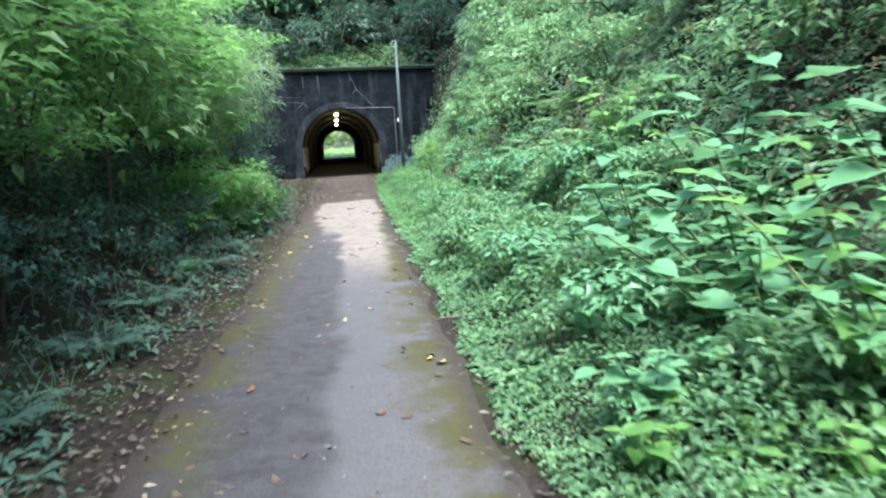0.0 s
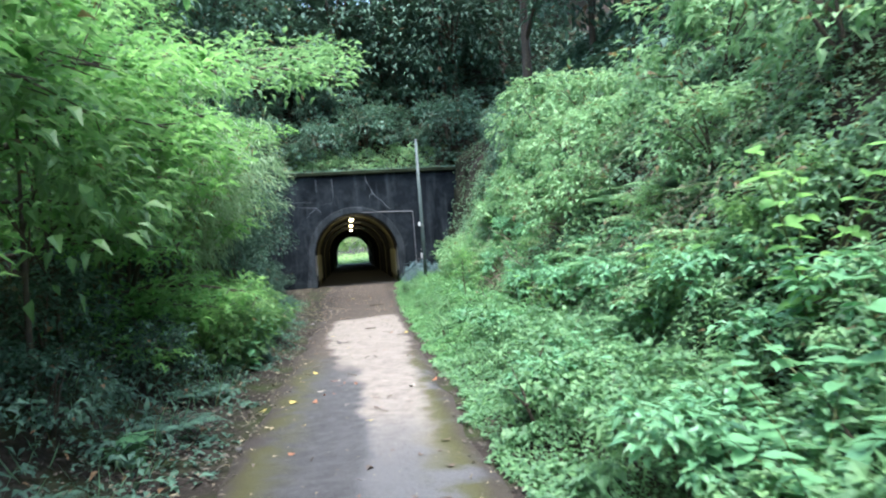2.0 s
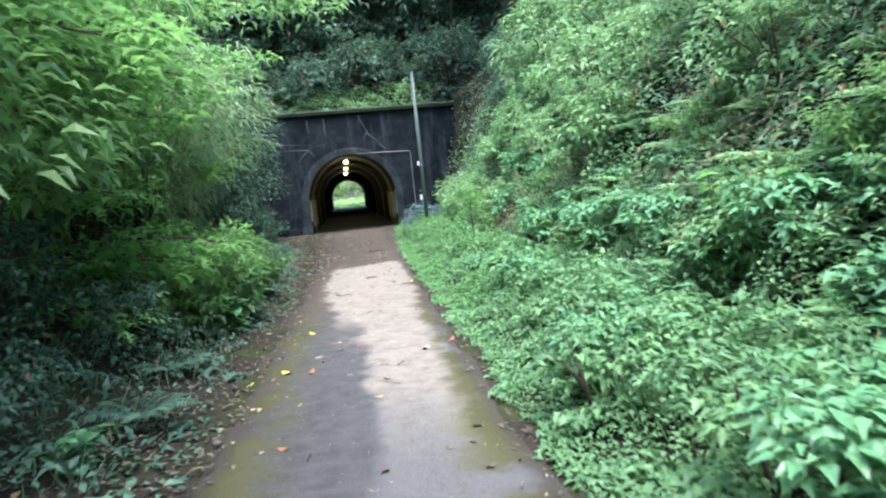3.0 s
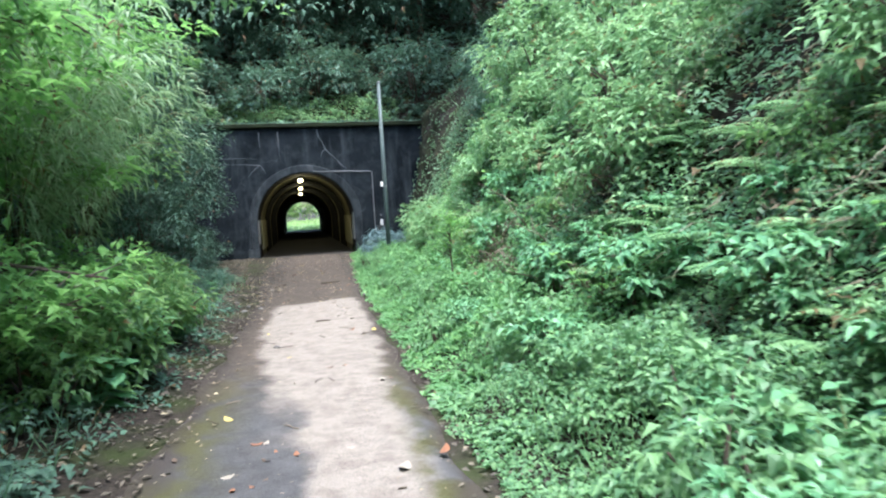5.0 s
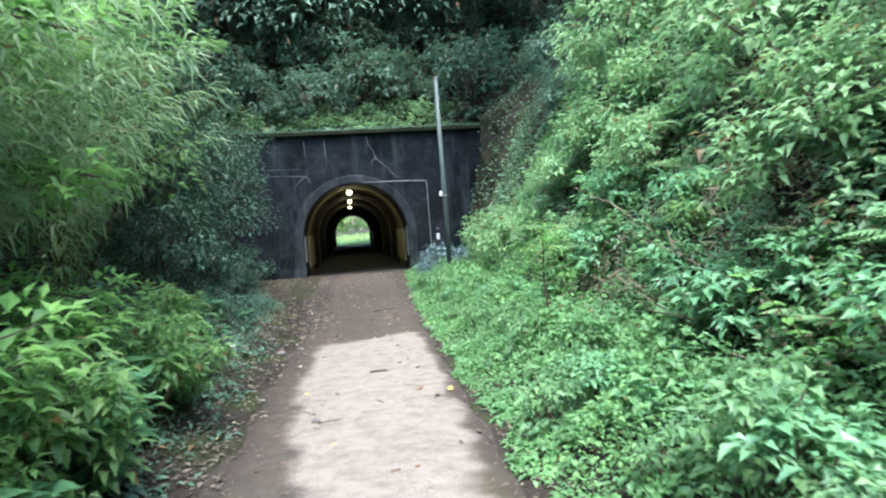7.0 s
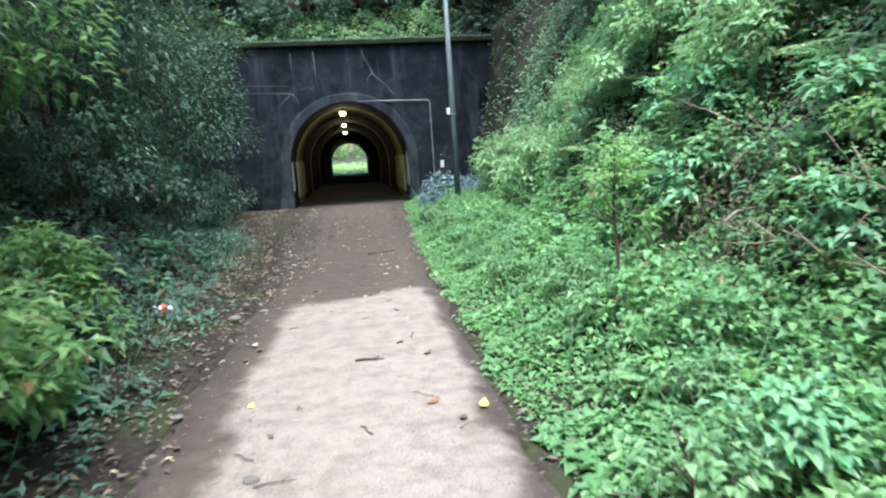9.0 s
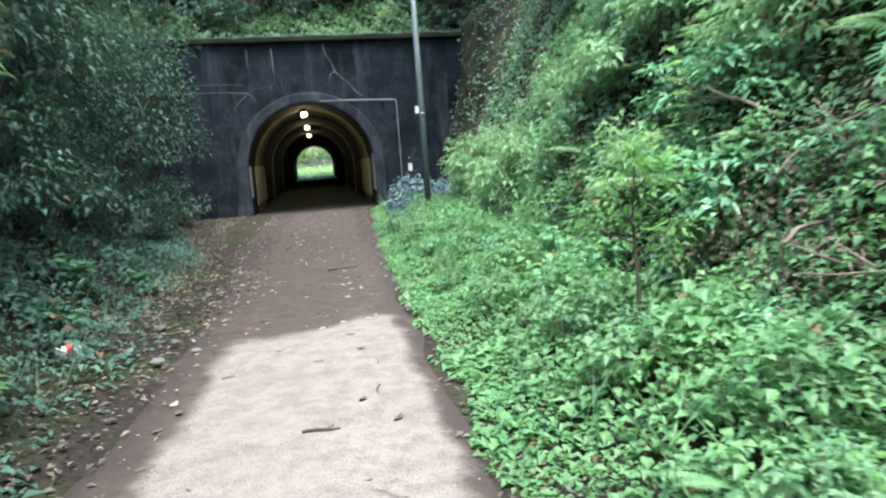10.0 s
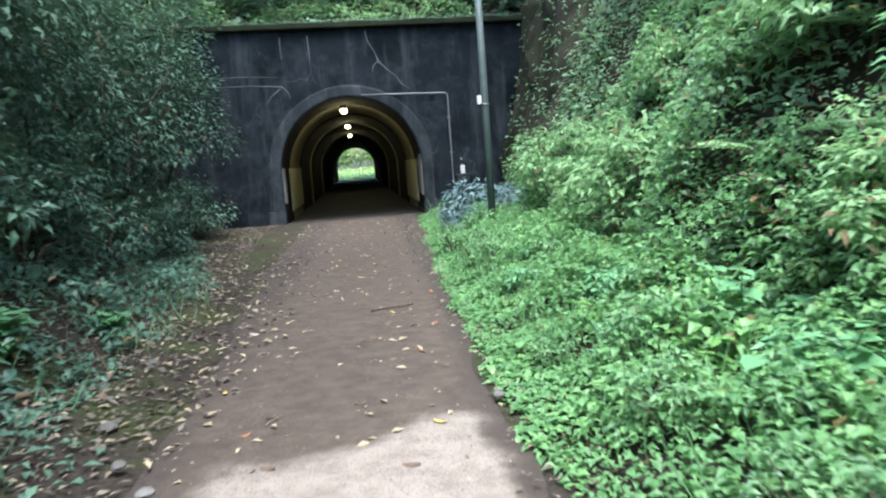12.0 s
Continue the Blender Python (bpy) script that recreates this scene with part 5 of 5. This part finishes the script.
for k in range(26):
    y = rng.uniform(2.5, 21)
    twig_thing("fallen_twig", "small dry twig lying on the path", rng.uniform(-1.0, 0.6), y, 0.06, rng.uniform(0, 3.1), rng.uniform(0.08, 0.2), 0.004, DEADWOOD if k % 2 else BARK, "twigs on the path")


def build_stone(x, y, size, lab, material=STONE, flat=0.55):
    bm = bmesh.new()
    bmesh.ops.create_icosphere(bm, subdivisions=2, radius=size)
    for v in bm.verts:
        n1 = noise.noise(v.co * 9 / (size * 10) + Vector((x, y, 0)))
        v.co = v.co * (1 + 0.35 * n1)
        v.co.z *= flat
    ob = tagged(part("stone", bm, material), lab, "stone", "stones by the path")
    ob.location = (x, y, 0.045 + size * 0.6 * flat)
    return ob


build_stone(-0.66, 15.3, 0.035, "rounded stone on the path")
for x, y, s in ((-1.6, 20.2, 0.06), (-1.35, 19.6, 0.04), (-1.75, 21.6, 0.06), (0.64, 20.1, 0.035), (-1.25, 8.9, 0.03), (-1.9, 18.6, 0.05)):
    build_stone(x, y, s, "grey stone half sunk in the verge")

for x, y, s in ((-1.12, 19.25, 0.045), (-1.36, 19.02, 0.06), (-1.8, 20.75, 0.07), (-1.22, 16.3, 0.035)):
    build_stone(x, y, s, "pale flat stone lying in the dark soil", PALE_STONE, 0.3)


def build_packet():
    """A crumpled drink carton."""
    ob = tagged(new("litter_carton"), "crumpled white and red carton on the verge", "litter")
    ob.matrix_basis = Matrix.Translation((-2.06, 19.3, 0.13)) @ Euler((0.2, 0.1, 0.4)).to_matrix().to_4x4()
    bm = bmesh.new()
    add_box(bm, -0.1, -0.05, -0.04, 0.1, 0.05, 0.04, 0.012)
    for v in bm.verts:
        v.co += Vector((0.012 * math.sin(v.co.y * 80), 0.01 * math.sin(v.co.x * 60), 0.01 * math.cos(v.co.x * 50)))
    part("carton", bm, WHITE, ob)
    bm = bmesh.new()
    add_box(bm, -0.03, -0.056, -0.05, 0.02, 0.056, 0.052, 0.01)
    part("printed_band", bm, RED, ob, "red printed band")
    return ob


build_packet()


def build_dead_branch(x, y, z, turn, tilt, length, label, thick=0.75):
    ob = tagged(new("dead_branch"), label, "branch", "dead branches on the bank")
    ob.matrix_basis = Matrix.Translation((x, y, z)) @ Euler((0, tilt, turn)).to_matrix().to_4x4()
    bm = bmesh.new()
    pts = [(length * t, 0.06 * math.sin(t * 7), 0.05 * math.sin(t * 5)) for t in np.linspace(0, 1, 6)]
    add_tube(bm, pts, [thick * r for r in (0.017, 0.016, 0.014, 0.012, 0.009, 0.004)], 6)
    part("stick", bm, DEADWOOD, ob)
    for t, s in ((0.4, 1), (0.65, -1), (0.8, 1)):
        bm = bmesh.new()
        add_tube(bm, [(length * t, 0, 0.02), (length * t + 0.2, 0.18 * s, 0.1)], [0.008, 0.003], 5)
        part("side_twig", bm, DEADWOOD, ob)
    return ob


for x, y, z, turn, tilt, length in ((2.35, 16.4, 0.5, 0.5, -0.25, 1.2), (2.3, 16.8, 0.85, 0.3, -0.1, 0.9), (2.5, 17.1, 0.6, 0.8, -0.6, 1.1), (2.25, 15.8, 0.35, 0.7, -0.3, 1.3), (2.6, 17.4, 1.1, -0.5, -0.7, 0.9), (2.9, 13.4, 1.2, 0.4, -0.5, 1.2), (3.2, 15.0, 2.0, -0.3, -0.6, 1.0), (2.9, 17.7, 1.5, 1.8, -0.3, 1.0)):
    build_dead_branch(x, y, z, turn, tilt, length, "dry bare branch caught in the bank's growth")


for k in range(16):
    x, y = 2.35 + 0.7 * ((k * 0.618) % 1.0), 14.8 + 0.11 * k
    build_dead_branch(x, y, float(ground_height(x, y)) + 0.1 + 0.15 * ((k * 0.37) % 1.0), 2.6 * math.sin(k * 2.3), -0.35 + 0.5 * math.sin(k * 1.7), 0.55 + 0.5 * ((k * 0.41) % 1.0), "thin bare twig in a tangle on the bank", 0.5)

# ---------------------------------------------------------------- grass, rock
def blades(name, label, box, count, tall, keep, material):
    """Thin upright grass and stems past counting, as one mesh of stuff."""
    x0, x1, y0, y1 = box
    x, y = rng.uniform(x0, x1, count), rng.uniform(y0, y1, count)
    sel = keep(x, y)
    x, y = x[sel], y[sel]
    k = len(x)
    p = np.stack([x, y, ground_height(x, y)], 1)
    head = random_dirs(k, 0.3) * 0.55 + [0, 0, 1.0]
    s = tall * rng.uniform(0.5, 1.2, k)
    v, f = leaf_arrays(p, head, random_dirs(k, 0.2), s, np.full(k, 0.012), 0.1, 0.12)
    return tagged(new(name, array_mesh(name, v, f, material)), label, "grass", kind="stuff")


blades("verge_grass", "thin grass and stems among the weeds", (0.7, 2.8, 1, 34), 2600, 0.5, lambda x, y: x > verge_edge(y) + 0.25, HERB_LEAF)
blades("left_grass", "thin grass and stems under the bushes", (-3.0, -1.5, 1, 25), 1000, 0.3, lambda x, y: -x > 1.75, BANK_LEAF)


def bank_straw(box, count, tall):
    """Dry, drooping grass caught in the bank's growth, past counting, as one mesh of stuff."""
    x0, x1, y0, y1 = box
    x, y = rng.uniform(x0, x1, count), rng.uniform(y0, y1, count)
    sel = lumps(x, y, 0.6, 5.5) > 0.15
    x, y = x[sel], y[sel]
    k = len(x)
    p = np.stack([x - 0.2, y, ground_height(x, y) + rng.uniform(0.1, 0.5, k)], 1)
    head = random_dirs(k, 0.5) * 0.8 + [-0.8, -0.2, 0.1]
    s = tall * rng.uniform(0.4, 1.2, k)
    v, f = leaf_arrays(p, head, random_dirs(k, 0.2) * 0.5 + [0, 0, 1.0], s, np.full(k, 0.009), 0.1, 0.5)
    return tagged(new("dry_grass", array_mesh("dry_grass", v, f, STRAW)), "dry straw-coloured grass drooping over the bank", "grass", kind="stuff")


bank_straw((2.5, 4.4, 8.0, 19.0), 3000, 0.24)


def build_rock_face():
    """The bare, mossy side of the cutting next to the portal."""
    xs, ys = np.linspace(3.0, 6.5, 71), np.linspace(29.0, PORTAL_Y - 0.02, 90)
    gx, gy = np.meshgrid(xs, ys)
    edge = np.minimum(np.minimum((gx - 3.0) / 0.3, (6.5 - gx) / 0.4), (gy - 29.0) / 0.6)
    z = ground_height(gx, gy) + 0.14 * np.clip(edge, -0.3, 1) * (1 + 0.8 * lumps(gx, gy, 0.35, 7.0)) - 0.05
    gx = gx - np.clip(edge, 0, 1) * (0.16 * lumps(gy, z, 0.45, 2.0) + 0.09 * lumps(gy, z, 0.16, 5.0))
    v = np.stack([gx, gy, z], -1).reshape(-1, 3)
    i, j = np.meshgrid(np.arange(70), np.arange(89))
    a = (j * 71 + i).ravel()
    f = np.stack([a, a + 1, a + 72, a + 71], 1)
    return tagged(new("ground_rock_face", array_mesh("ground_rock_face", v, f, ROCK, True)), "mossy brown rock side of the cutting", "rock", kind="structure")


build_rock_face()


def build_mossy_branch():
    """A bent, moss-grown branch that leans on the end of the coping."""
    ob = tagged(new("mossy_branch"), "bent moss-grown branch leaning on the coping", "branch")
    ob.location = (-4.6, 34.6, 4.95)
    for pts, rad in (([(0.15, 0, 0.0), (-0.1, -0.3, 0.35), (-0.9, -0.8, 0.75), (-1.9, -1.3, 1.15), (-2.8, -1.8, 1.2)], 0.06), ([(-0.1, -0.3, 0.35), (-0.15, -0.4, 1.0), (-0.35, -0.4, 1.7), (-0.5, -0.5, 2.5)], 0.045)):
        bm = bmesh.new()
        add_tube(bm, pts, [rad * (1 - 0.13 * k) for k in range(len(pts))], 8)
        part("limb", bm, MOSS, ob)
    c = np.array([(-0.9, -0.8, 0.75), (-1.9, -1.3, 1.15), (-0.35, -0.4, 1.7), (-0.5, -0.5, 2.5), (-2.6, -1.7, 1.2), (-0.15, -0.4, 1.0)])
    v, f = clump_leaves(c, np.full(6, 0.3), 16, 0.12, 0.45, np.array([-1.0, 0, 0]))
    leaves = new("leaves", array_mesh("leaves", v, f, BANK_LEAF))
    leaves.parent = ob
    return ob


build_mossy_branch()
